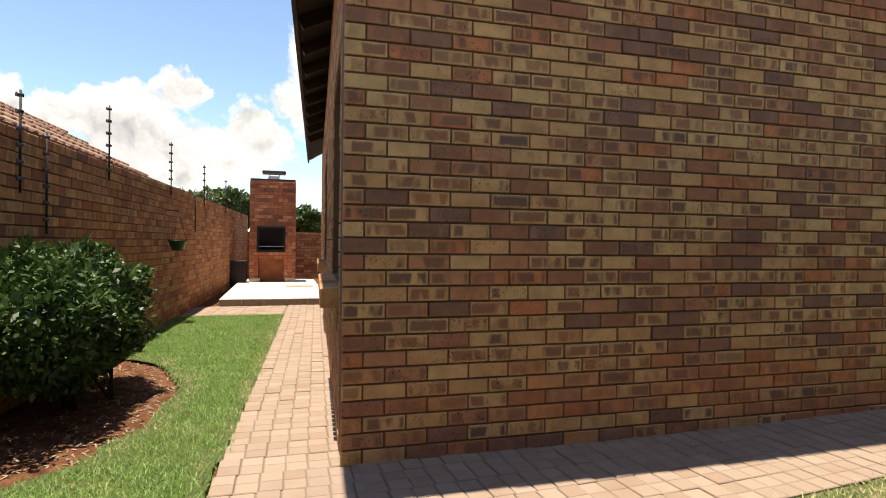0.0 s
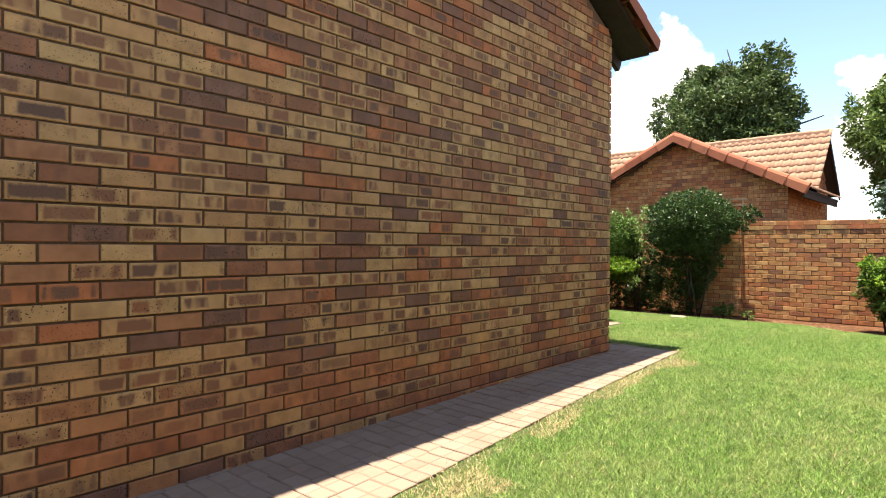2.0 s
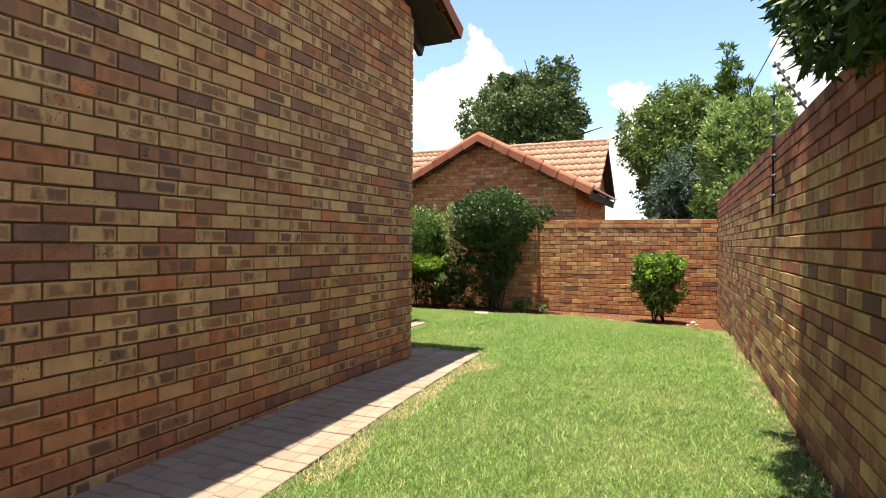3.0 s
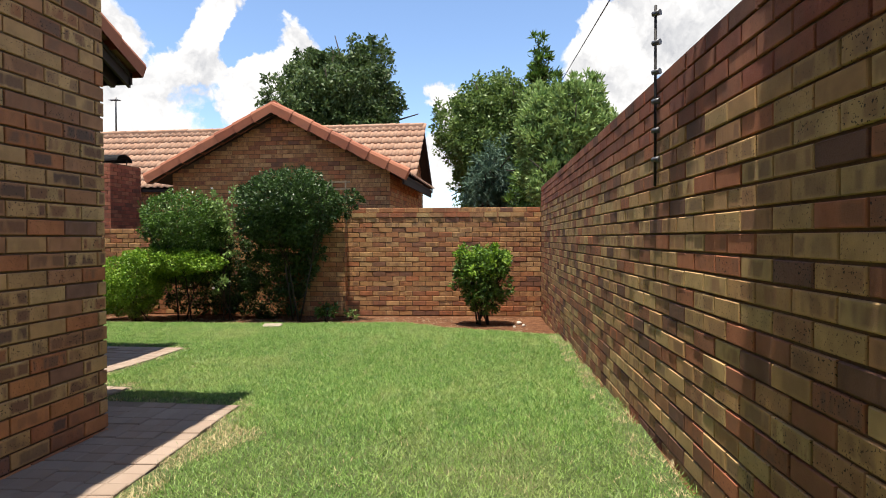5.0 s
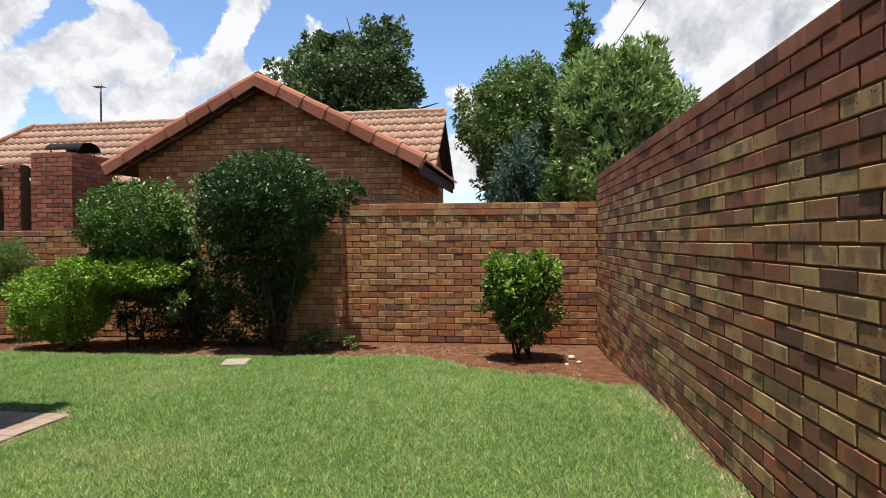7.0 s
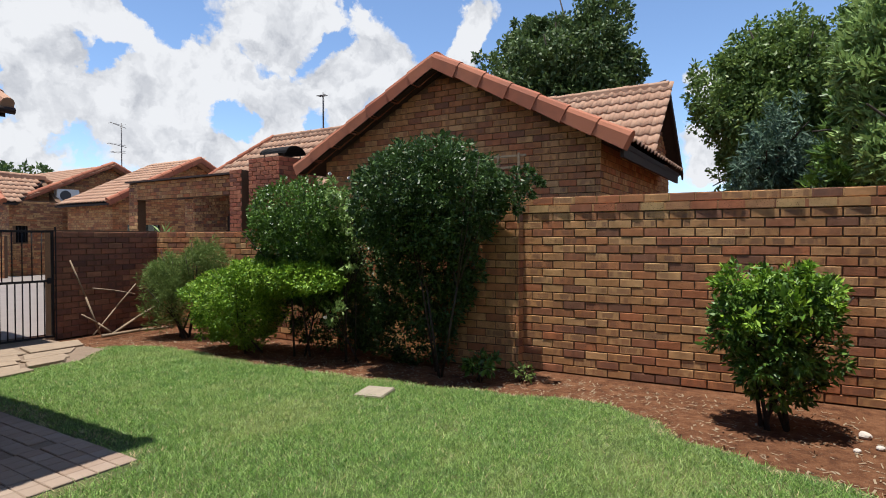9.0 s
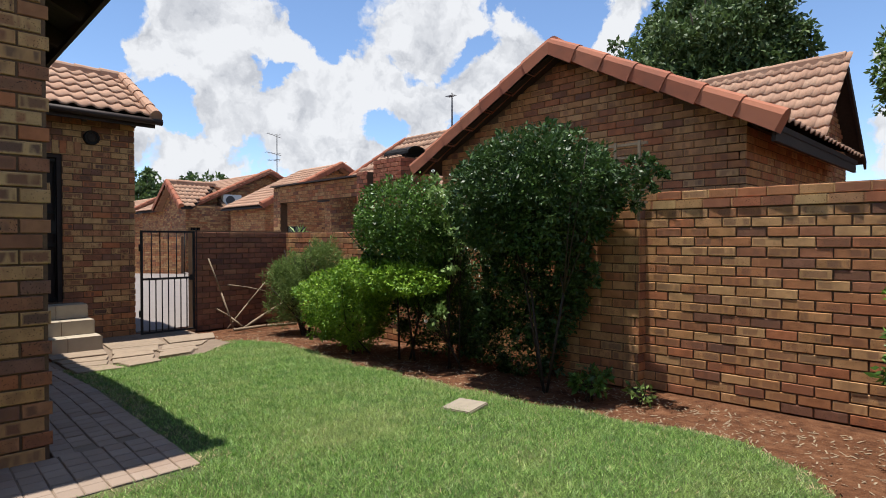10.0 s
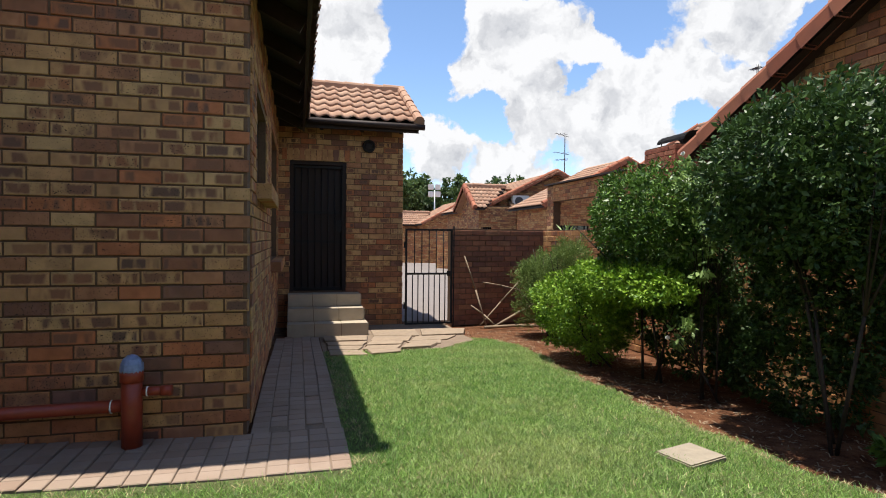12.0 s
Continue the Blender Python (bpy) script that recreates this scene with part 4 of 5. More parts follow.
tile_roof(nb, (NX - 0.2, 2.80, NZ - 1.27), (1, 0, 0), (0, NA - 2.80, 1.3), 5.2, 2.85, side=lambda u, v: u < 3.75 + 0.45 * v)
boxed("fascia", (NX - 0.2, 2.84, NZ - 1.46), (18.7, 2.88, NZ - 1.33), M_TIMBER, nb, 0.003)
tile_roof(nb, (19.0, 8.0, NZ - 1.27), (-1, 0, 0), (0, NA - 8.0, 1.3), 3.9, 2.85)
cap_row(nb, (NX - 0.24, 2.78, NZ - 1.27), (NX - 0.24, NA, NZ + 0.06), 0.165, 0.42)
cap_row(nb, (NX - 0.24, 8.02, NZ - 1.27), (NX - 0.24, NA, NZ + 0.06), 0.165, 0.42)
cap_row(nb, (NX - 0.2, NA, NZ + 0.08), (20, NA, NZ + 0.08), 0.16, 0.4, "ridge_cap")
MZ, MX, ME = 4.43, 20.9, 18.85
slab("slope", [(ME + 0.05, 3.42, 2.53), (ME + 0.05, 17.3, 2.53), (MX, 15.2, MZ - 0.03), (MX, 3.42, MZ - 0.03)], 0.08, M_SOFFIT, nb)
slab("slope", [(MX, 3.42, MZ - 0.03), (MX, 15.2, MZ - 0.03), (22.7, 17.0, 2.82), (22.7, 3.42, 2.82)], 0.08, M_SOFFIT, nb)
tile_roof(nb, (ME, 17.3, 2.55), (0, -1, 0), (MX - ME, 0, MZ - 2.55), 13.9, 2.75, side=lambda u, v: u > v * 0.75)
cap_row(nb, (MX, 3.4, MZ + 0.04), (MX, 15.2, MZ + 0.04), 0.12, 0.4, "ridge_cap", M_TILE)
cap_row(nb, (ME + 0.1, 17.2, 2.6), (MX, 15.2, MZ + 0.06), 0.14, 0.4, "hip_cap")
slab("bargeboard", [(ME, 3.36, 2.5), (MX, 3.36, MZ), (MX, 3.4, MZ), (ME, 3.4, 2.5)], 0.16, M_TIMBER, nb)
slab("bargeboard", [(MX, 3.36, MZ), (22.7, 3.36, 2.8), (22.7, 3.4, 2.8), (MX, 3.4, MZ)], 0.16, M_TIMBER, nb)
slab("end_slope", [(MX, 15.2, MZ - 0.03), (ME + 0.05, 17.3, 2.53), (MX, 17.9, 2.6), (22.7, 17.0, 2.82)], 0.08, M_TILE, nb)

nbc = tagged(empty("neighbour_chimney", (0, 0, 0)), "red brick outdoor chimney with a curved dark cowl", "chimney")
plain_wall("stack_wall", (16.0, 10.45), (16.0, 9.6), 2.86, nbc, M_RED)
plain_wall("stack_wall", (16.0, 9.6), (16.95, 9.55), 2.86, nbc, M_RED, thick=0.8)
plain_wall("pilaster", (16.05, 11.1), (16.05, 10.75), 2.66, nbc, M_RED)
bm = bmesh.new()
seg = 10
rows = []
for y in (9.5, 10.25):
    rows.append([bm.verts.new((16.35 - math.cos(i * math.pi / seg) * 0.26, y, 2.92 + math.sin(i * math.pi / seg) * 0.16)) for i in range(seg + 1)])
for i in range(seg):
    bm.faces.new((rows[0][i], rows[0][i + 1], rows[1][i + 1], rows[1][i]))
bmesh.ops.solidify(bm, geom=bm.faces[:], thickness=0.012)
part("cowl", bm, M_IRON, nbc, "curved dark metal cowl")
for y in (9.6, 10.15):
    for x in (16.12, 16.55):
        bm = bmesh.new()
        rod(bm, (x, y, 2.84), (x, y, 2.98), 0.012, sides=6)
        part("stay", bm, M_IRON, nbc)

# patio structure beside it
patio = tagged(empty("neighbour_patio", (0, 0, 0)), "neighbour's brick patio front with a wide opening", "patio")
plain_wall("beam", (16.3, 14.9), (16.3, 11.1), 2.62, patio, M_RUST, bottom=2.2)
plain_wall("column", (16.3, 15.25), (16.3, 14.9), 2.62, patio, M_BUFF)
plain_wall("low_wall", (16.32, 14.9), (16.32, 11.1), 1.2, patio, M_RUST)
plain_wall("rear_wall", (18.1, 15.3), (18.1, 11.0), 2.6, patio, M_BUFF, openings=((1.5, 3.3, 0.3, 1.85),))
slab("flat_roof", [(16.2, 11.1, 2.66), (16.2, 15.3, 2.66), (18.3, 15.3, 2.75), (18.3, 11.1, 2.75)], 0.035, M_TIMBER, patio)
boxed("garage_door", (18.05, 12.0, 0.3), (18.09, 13.8, 1.85), M_TIMBER, patio)

# ---- far houses beyond the gate ----


def gable_house(name, x0, y0, x1, y1, eave, ridge, axis, material, label, openings=(), valley=None):
    """A small brick house: walls, two tiled slopes, verge caps, windows. axis: the way of its ridge.
    valley: lengths of the front slope at eave and ridge, where it runs into another roof."""
    h = tagged(empty(name, (0, 0, 0)), label, "house")
    w, d = x1 - x0, y1 - y0
    rise = ridge - eave
    if axis == "x":
        g = lambda u: eave + rise * (1 - abs(2 * u / d - 1))
        plain_wall("wall", (x0, y0), (x1, y0), eave, h, material, openings=openings)
        plain_wall("wall", (x0, y1), (x0, y0), g, h, material)
        plain_wall("wall", (x1, y0), (x1, y1), g, h, material)
        ym, o = (y0 + y1) / 2, 0.3
        k = rise / (d / 2) * o
        tile_roof(h, (x0 - o, y0 - o, eave - k + 0.08), (1, 0, 0), (0, ym - y0 + o, rise + k), w + 2 * o, math.hypot(ym - y0 + o, rise + k),
                  side=valley and (lambda u, v: u < valley[0] + (valley[1] - valley[0]) * v / math.hypot(ym - y0 + o, rise + k)))
        e0, e1 = (x0 - o + valley[0], x0 - o + valley[1]) if valley else (x1 + o, x1 + o)
        slab("rear_slope", [(x0 - o, ym, ridge + 0.05), (x1 + o, ym, ridge + 0.05), (x1 + o, y1 + o, eave - k + 0.05), (x0 - o, y1 + o, eave - k + 0.05)], 0.06, M_TILE, h)
        slab("underlay", [(x0 - o, ym, ridge + 0.04), (x0 - o, y0 - o, eave - k + 0.04), (e0, y0 - o, eave - k + 0.04), (e1, ym, ridge + 0.04)], 0.06, M_SOFFIT, h)
        cap_row(h, (x0 - o, y0 - o, eave - k + 0.12), (x0 - o, ym, ridge + 0.16), 0.18, 0.45)
        cap_row(h, (x0 - o, ym, ridge + 0.16), (e1, ym, ridge + 0.16), 0.17, 0.45, "ridge_cap", M_TILE)
        cap_row(h, (x0 - o, y1 + o, eave - k + 0.12), (x0 - o, ym, ridge + 0.16), 0.18, 0.45)
    else:
        g = lambda u: eave + rise * (1 - abs(2 * u / w - 1))
        plain_wall("wall", (x0, y0), (x1, y0), g, h, material, openings=openings)
        plain_wall("wall", (x0, y1), (x0, y0), eave, h, material)
        xm, o = (x0 + x1) / 2, 0.3
        k = rise / (w / 2) * o
        tile_roof(h, (x0 - o, y1 + o, eave - k + 0.08), (0, -1, 0), (xm - x0 + o, 0, rise + k), d + 2 * o, math.hypot(xm - x0 + o, rise + k))
        slab("rear_slope", [(xm, y0 - o, ridge + 0.05), (x1 + o, y0 - o, eave - k + 0.05), (x1 + o, y1 + o, eave - k + 0.05), (xm, y1 + o, ridge + 0.05)], 0.06, M_TILE, h)
        slab("underlay", [(xm, y0 - o, ridge + 0.04), (xm, y1 + o, ridge + 0.04), (x0 - o, y1 + o, eave - k + 0.04), (x0 - o, y0 - o, eave - k + 0.04)], 0.06, M_SOFFIT, h)
        cap_row(h, (x0 - o, y0 - o, eave - k + 0.12), (xm, y0 - o, ridge + 0.16), 0.18, 0.45)
        cap_row(h, (x1 + o, y0 - o, eave - k + 0.12), (xm, y0 - o, ridge + 0.16), 0.18, 0.45)
    for (u0, u1, z0, z1) in openings:
        boxed("window", (x0 + u0, y0 + 0.06, z0), (x0 + u1, y0 + 0.12, z1), M_BLIND, h, 0)
        for i in range(4):
            bm = bmesh.new()
            xx = x0 + u0 + (u1 - u0) * (i + 0.5) / 4
            rod(bm, (xx, y0 + 0.03, z0), (xx, y0 + 0.03, z1), 0.015, sides=5)
            part("window_bar", bm, M_IRON, h)
    return h


gable_house("far_house", 17.9, 26.1, 19.7, 28.9, 2.72, 3.62, "x", M_BUFF, "small brick gable running into a larger tiled roof", ((0.1, 0.6, 1.1, 1.75),), valley=(0.45, 2.1))
gable_house("far_house", 18.5, 26.7, 25.3, 34.0, 2.73, 4.35, "y", M_RUST, "brick house with a high terracotta gable roof", ((0.55, 1.35, 0.9, 1.72),))
gable_house("far_house", 18.9, 20.9, 25.2, 23.9, 2.55, 4.15, "y", M_RUST, "brick house with a long terracotta slope and barred window", ((0.5, 1.7, 1.05, 1.75),))
gable_house("far_house", 19.6, 45.3, 26.0, 52.0, 2.4, 4.1, "y", M_RUST, "distant brick house with a tall terracotta gable")
gable_house("far_house", 17.9, 48.0, 21.0, 51.0, 2.4, 3.3, "x", M_RUST, "distant brick wing with a pale terracotta roof", valley=(2.3, 3.4))
cooler = empty("air_conditioner", (19.65, 26.66, 2.72))
boxed("casing", (0, -0.28, 0), (0.85, 0, 0.55), M_WHITE, cooler, 0.02)
bm = bmesh.new()
rod(bm, (0.32, -0.29, 0.28), (0.32, -0.275, 0.28), 0.21, sides=24)
part("fan_grille", bm, M_INSUL, cooler, "round dark fan grille")
boxed("bracket", (0.1, -0.26, -0.05), (0.14, 0, 0), M_STEEL, cooler, 0)
boxed("bracket", (0.7, -0.26, -0.05), (0.74, 0, 0), M_STEEL, cooler, 0)
tagged(cooler, "white air conditioner box on a brick gable", "air conditioner")


def lattice_wall(name, a, b, top, label):
    return brick_wall(name, a, b, top, M_RUST, bottom=-0.2, cap=0, label=label)


lattice_wall("wall_drive_far", (14.0, 33.0), (18.6, 31.0), 1.5, "low sunlit brick wall across the drive")
lattice_wall("wall_drive_side", (16.0, 26.5), (17.3, 25.0), 1.35, "low brick wall beside the drive")

drive = tagged(boxed("road", (9.6, 10.55, -0.5), (22.0, 60.0, -0.16), M_DRIVE, None, 0), "pale grey paved shared drive behind the gate", "road", kind="structure")

# ---- aerials, mast, cable ----


def aerial(at, height, label, bars):
    a = empty("tv_aerial", at)
    bm = bmesh.new()
    rod(bm, (0, 0, 0), (0, 0, height), 0.025, sides=6)
    part("pole", bm, M_INSUL, a)
    for z, ln, tilt in bars:
        bm = bmesh.new()
        rod(bm, (-ln, 0, z + tilt), (ln * 0.4, 0, z - tilt), 0.014, sides=5)
        arm = part("arm", bm, M_INSUL, a)
        for k in range(4):
            x = -ln + k * ln * 0.4
            bm = bmesh.new()
            rod(bm, (x, -0.16, z + tilt * 0.6), (x, 0.16, z + tilt * 0.6), 0.009, sides=5)
            part("element", bm, M_INSUL, arm)
    return tagged(a, label, "aerial")


aerial((22.6, 27.0, 3.95), 2.5, "thin television aerial on a tiled roof", ((2.4, 0.5, 0.08), (1.5, 0.55, 0.05), (1.2, 0.45, -0.05)))
aerial((20.9, 13.09, 4.45), 1.15, "short television aerial on the ridge", ((1.05, 0.12, 0.0),))
mast = empty("floodlight_mast", (22.0, 52.0, 0))
bm = bmesh.new()
rod(bm, (0, 0, 0), (0, 0, 5.6), 0.1, 0.06)
part("pole", bm, M_STEEL, mast)
for i in range(2):
    for j in range(2):
        boxed("floodlight", (-0.6 + i * 0.65, -0.1, 5.0 + j * 0.65), (-0.1 + i * 0.65, 0.1, 5.5 + j * 0.65), M_WHITE, mast, 0.03)
tagged(mast, "white floodlights on a distant mast", "floodlight")

# ---- security fence posts ----


def fence_post(at, low, high, lean, label):
    f = empty("fence_post", at)
    bm = bmesh.new()
    rod(bm, (0, 0, low), lean and (lean[0], lean[1], high) or (0, 0, high), 0.008, sides=6)
    part("rod", bm, M_IRON, f)
    n = 6
    for i in range(n):
        t = (i + 1) / n * 0.97
        z = low + (high - low) * t
        ox, oy = (lean[0] * t, lean[1] * t) if lean else (0, 0)
        bm = bmesh.new()
        rod(bm, (ox - 0.02, oy - 0.02, z - 0.014), (ox + 0.012, oy + 0.012, z - 0.014), 0.017, 0.014, sides=8)
        part("insulator", bm, M_INSUL, f)
    return tagged(f, label, "fence post", "electric fence posts")


def left_x(y):
    return -0.61 + 0.053 * (y - 4.4)


for y, lo, hi in ((4.85, 1.48, 2.2), (5.25, 1.2, 1.98), (6.6, 1.75, 2.5), (9.1, 1.8, 2.56), (11.6, 1.8, 2.56), (14.2, 1.8, 2.56), (17.0, 1.8, 2.56), (10.8, 1.3, 1.95)):
    fence_post((left_x(y) + 0.03, y, 0), lo, hi, None, "black electric fence post with insulators on brick wall")
fence_post((7.66, right_y(7.66) + 0.03, 0), 1.45, 2.42, None, "black electric fence post with insulators on brick wall")
fence_post((6.65, right_y(6.65) - 0.01, 0), 2.04, 2.55, (0.7, 0.11), "leaning black fence post with insulators on the wall top")
cable = tagged(empty("overhead_cable", (0, 0, 0)), "thin black overhead cable crossing the sky", "cable")
bm = bmesh.new()
CA, CB = Vector((34.0, -0.573, 7.29)), Vector((5.0, -0.15, 2.91))
prev = CA
for i in range(1, 13):
    t = i / 12
    p = CA.lerp(CB, t) - Vector((0, 0, 0.03 * math.sin(math.pi * t)))
    rod(bm, prev, p, 0.008, sides=5, cap=False)
    prev = p
part("wire", bm, M_IRON, cable)
# ---- barbecue, slab and the passage ----
slab_ob = empty("patio_slab", (0.14, 10.86, 0))
boxed("top", (0, 0, 0.02), (1.9, 5.4, 0.125), M_CONC, slab_ob, 0.006, "pale sunlit concrete top")
for i in range(5):
    boxed("edge_tile", (i * 0.38 + 0.004, -0.012, 0.0), ((i + 1) * 0.38 - 0.004, 0.0, 0.115), M_FLAG, slab_ob, 0.003)
boxed("hatch", (1.15, 2.6, 0.125), (1.75, 3.1, 0.131), M_STONE, slab_ob, 0.002, "grey drain hatch")
tagged(slab_ob, "raised pale concrete patio slab with tiled edge", "patio slab")

braai = empty("barbecue", (0.42, 15.25, 0.12))
BW, BD = 1.1, 0.85
plain_wall("front_wall", (0.42, 15.25), (0.42 + BW, 15.25), 2.72, braai, M_KILN, bottom=0.12, openings=((0.16, 0.86, 0.88, 1.52), (0.2, 0.82, 0.14, 0.72)))
plain_wall("side_wall", (0.42 + BW, 15.47), (0.42 + BW, 15.25 + BD), 2.72, braai, M_KILN, bottom=0.12)
plain_wall("side_wall", (0.42, 15.25 + BD), (0.42, 15.47), 2.72, braai, M_KILN, bottom=0.12)
for o in braai.children:
    o.matrix_basis = Matrix.Translation((-0.42, -15.25, -0.12)) @ o.matrix_basis
boxed("rear_wall", (0.05, BD - 0.2, 0), (BW - 0.05, BD, 2.58), M_KILN, braai, 0.004)
boxed("top_slab", (0.0, 0.0, 2.585), (BW, BD, 2.62), M_MORTAR, braai, 0.004)
bm = bmesh.new()
for lo, hi in (((0.16, -0.02, 0.76), (0.86, 0.02, 0.82)), ((0.16, -0.02, 1.35), (0.86, 0.02, 1.4)), ((0.16, -0.02, 0.82), (0.21, 0.02, 1.35)), ((0.81, -0.02, 0.82), (0.86, 0.02, 1.35))):
    box(bm, *lo, *hi)
part("firebox_frame", bm, M_IRON, braai, "black steel firebox frame")
boxed("firebox", (0.16, 0.35, 0.76), (0.86, 0.4, 1.4), M_IRON, braai, 0, "sooty black firebox")
boxed("shelf", (0.16, 0.02, 0.74), (0.86, 0.6, 0.775), M_STEEL, braai, 0.002)
boxed("grid", (0.21, 0.05, 0.9), (0.81, 0.3, 0.915), M_STEEL, braai, 0.002)
boxed("recess_back", (0.18, 0.3, 0), (0.84, 0.34, 0.74), M_KILN, braai, 0)
for x in (0.0, 0.86):
    boxed("foot", (x, -0.03, 0), (x + 0.24, 0.02, 0.10), M_CONC, braai, 0.004)
bm = bmesh.new()
box(bm, 0.4, 0.25, 2.62, 0.72, 0.55, 2.72)
for v in [v for v in bm.verts if v.co.z > 2.7]:
    v.co.x = 0.56 + (v.co.x - 0.56) * 0.75
part("flue", bm, M_STEEL, braai)
boxed("rain_cap", (0.27, 0.15, 2.79), (0.86, 0.65, 2.85), M_INSUL, braai, 0.015)
for x in (0.43, 0.69):
    boxed("stay", (x, 0.3, 2.7), (x + 0.02, 0.32, 2.79), M_STEEL, braai, 0)
tagged(braai, "tall built-in red brick barbecue with black firebox", "barbecue")
bin_ob = empty("storage_box", (-0.02, 15.0, 0))
boxed("body", (0, 0, 0), (0.36, 0.5, 0.62), M_DOOR, bin_ob, 0.02)
boxed("lid", (-0.01, -0.01, 0.62), (0.37, 0.51, 0.66), M_SOFFIT, bin_ob, 0.01)
tagged(bin_ob, "dark brown box beside the barbecue", "box")

pot = empty("hanging_pot", (left_x(8.95) + 0.16, 8.9, 1.02))
bm = bmesh.new()
rings = []
for r, z in ((0.075, 0.0), (0.12, 0.12), (0.128, 0.125), (0.128, 0.145), (0.11, 0.145), (0.1, 0.11)):
    rings.append([bm.verts.new((math.cos(i * math.tau / 18) * r, math.sin(i * math.tau / 18) * r, z)) for i in range(18)])
for a, b in zip(rings, rings[1:]):
    for i in range(18):
        bm.faces.new((a[i], a[(i + 1) % 18], b[(i + 1) % 18], b[i])).smooth = True
bm.faces.new(rings[0][::-1])
bm.faces.new(rings[-1])
part("bowl", bm, M_POT, pot)
for a in (0.3, 2.4, 4.5):
    bm = bmesh.new()
    rod(bm, (math.cos(a) * 0.12, math.sin(a) * 0.12, 0.14), (0, 0, 0.55), 0.003, sides=4)
    part("hanger_wire", bm, M_IRON, pot)
bm = bmesh.new()
rod(bm, (-0.15, 0, 0.56), (0.01, 0, 0.56), 0.006, sides=5)
part("hook", bm, M_IRON, pot)
tagged(pot, "dark green plastic pot hanging on brick wall", "hanging pot")

# neighbour's roof beyond the left wall
nbl = tagged(empty("left_neighbour_house", (0, 0, 0)), "neighbouring house with a pale terracotta roof behind the wall", "house")
tile_roof(nbl, (-0.98, 2.0, 1.95), (0.053, 1, 0), (-1, 0.053, 0.55), 8.0, 1.8)
slab("underlay", [(-0.96, 2.0, 1.93), (-0.54, 10.0, 1.93), (-2.1, 10.1, 2.79), (-2.52, 2.0, 2.79)], 0.08, M_SOFFIT, nbl)
bm = bmesh.new()
box(bm, -2.4, 2.2, -0.02, -1.3, 9.8, 1.98)
part("wall", bm, M_RUST, nbl)
cap_row(nbl, (-0.96, 1.98, 1.99), (-2.5, 2.05, 2.84), 0.18, 0.45)
boxed("roof_board", (-0.35, 13.0, 1.9), (-0.28, 16.5, 2.0), M_WHITE, nbl, 0.004)

# ---- stones, sticks, flags ----
stone = empty("stepping_stone", (12.15, 4.22, ground_z(12.15, 4.22)), 15)
boxed("slab", (-0.16, -0.13, -0.02), (0.16, 0.13, 0.028), M_STONE, stone, 0.008)
tagged(stone, "square concrete stepping stone set in the lawn", "stepping stone")


def stick(a, b, r, label):
    s = bmesh.new()
    av, bv = Vector(a), Vector(b)
    mid = av.lerp(bv, 0.5) + Vector((0.01, 0.01, 0.012))
    rod(s, av, mid, r, r * 0.9, sides=7)
    rod(s, mid, bv, r * 0.9, r * 0.75, sides=7)
    return tagged(part("garden_stick", s, M_STICK), label, "stick", "loose sticks by the wall")


stick((12.72, 9.72, -0.14), (12.42, 9.93, 0.95), 0.014, "weathered stick leaning upright against brick wall")
stick((12.62, 9.72, -0.14), (13.35, 9.9, 0.55), 0.012, "thin stick leaning across the brick wall")
stick((12.78, 9.55, -0.14), (13.55, 9.7, 0.2), 0.02, "pale split pole lying against a shrub")
stick((12.84, 9.62, -0.13), (12.48, 9.75, 0.18), 0.016, "short weathered stick propped at an angle")
stick((12.6, 9.45, -0.12), (13.6, 9.35, -0.11), 0.025, "pale pole lying on the soil")
stick((12.75, 10.0, 0.52), (13.4, 10.0, 0.38), 0.012, "thin dark stick propped along brick wall")

FLAGS = [((10.22, 8.35), (10.62, 8.3), (10.72, 8.62), (10.2, 8.68)), ((10.66, 8.28), (11.12, 8.22), (11.2, 8.5), (10.78, 8.62)),
         ((10.2, 8.0), (10.55, 7.92), (10.64, 8.26), (10.2, 8.31)), ((10.6, 7.92), (10.98, 7.86), (11.1, 8.18), (10.68, 8.24)),
         ((11.03, 7.86), (11.42, 7.9), (11.55, 8.2), (11.15, 8.2)), ((10.2, 7.55), (10.6, 7.5), (10.58, 7.86), (10.2, 7.95)),
         ((10.65, 7.5), (11.0, 7.6), (11.02, 7.8), (10.63, 7.86)), ((11.25, 8.24), (11.62, 8.24), (11.72, 8.56), (11.24, 8.5)),
         ((10.2, 8.73), (10.75, 8.67), (10.8, 9.05), (10.2, 9.1)), ((10.8, 8.66), (11.25, 8.55), (11.4, 8.95), (10.86, 9.02)),
         ((11.3, 8.55), (11.8, 8.62), (12.0, 8.95), (11.45, 8.95)), ((10.86, 9.08), (11.5, 9.0), (11.55, 9.5), (10.9, 9.55)), ((11.55, 9.0), (12.15, 9.02), (12.3, 9.45), (11.62, 9.5))]
sheet("paving_bed", lambda x, y: 10.14 < x < 12.2 and 7.5 < y < 10.2 and on_paving(x, y), 10.0, 7.4, 12.4, 10.3, 0.05, 0.004, M_SAND, "sandy mortar bed between the flagstones", "paving")
flags = tagged(empty("crazy_paving", (0, 0, 0)), "irregular sandstone flags by the back steps", "paving", kind="structure")
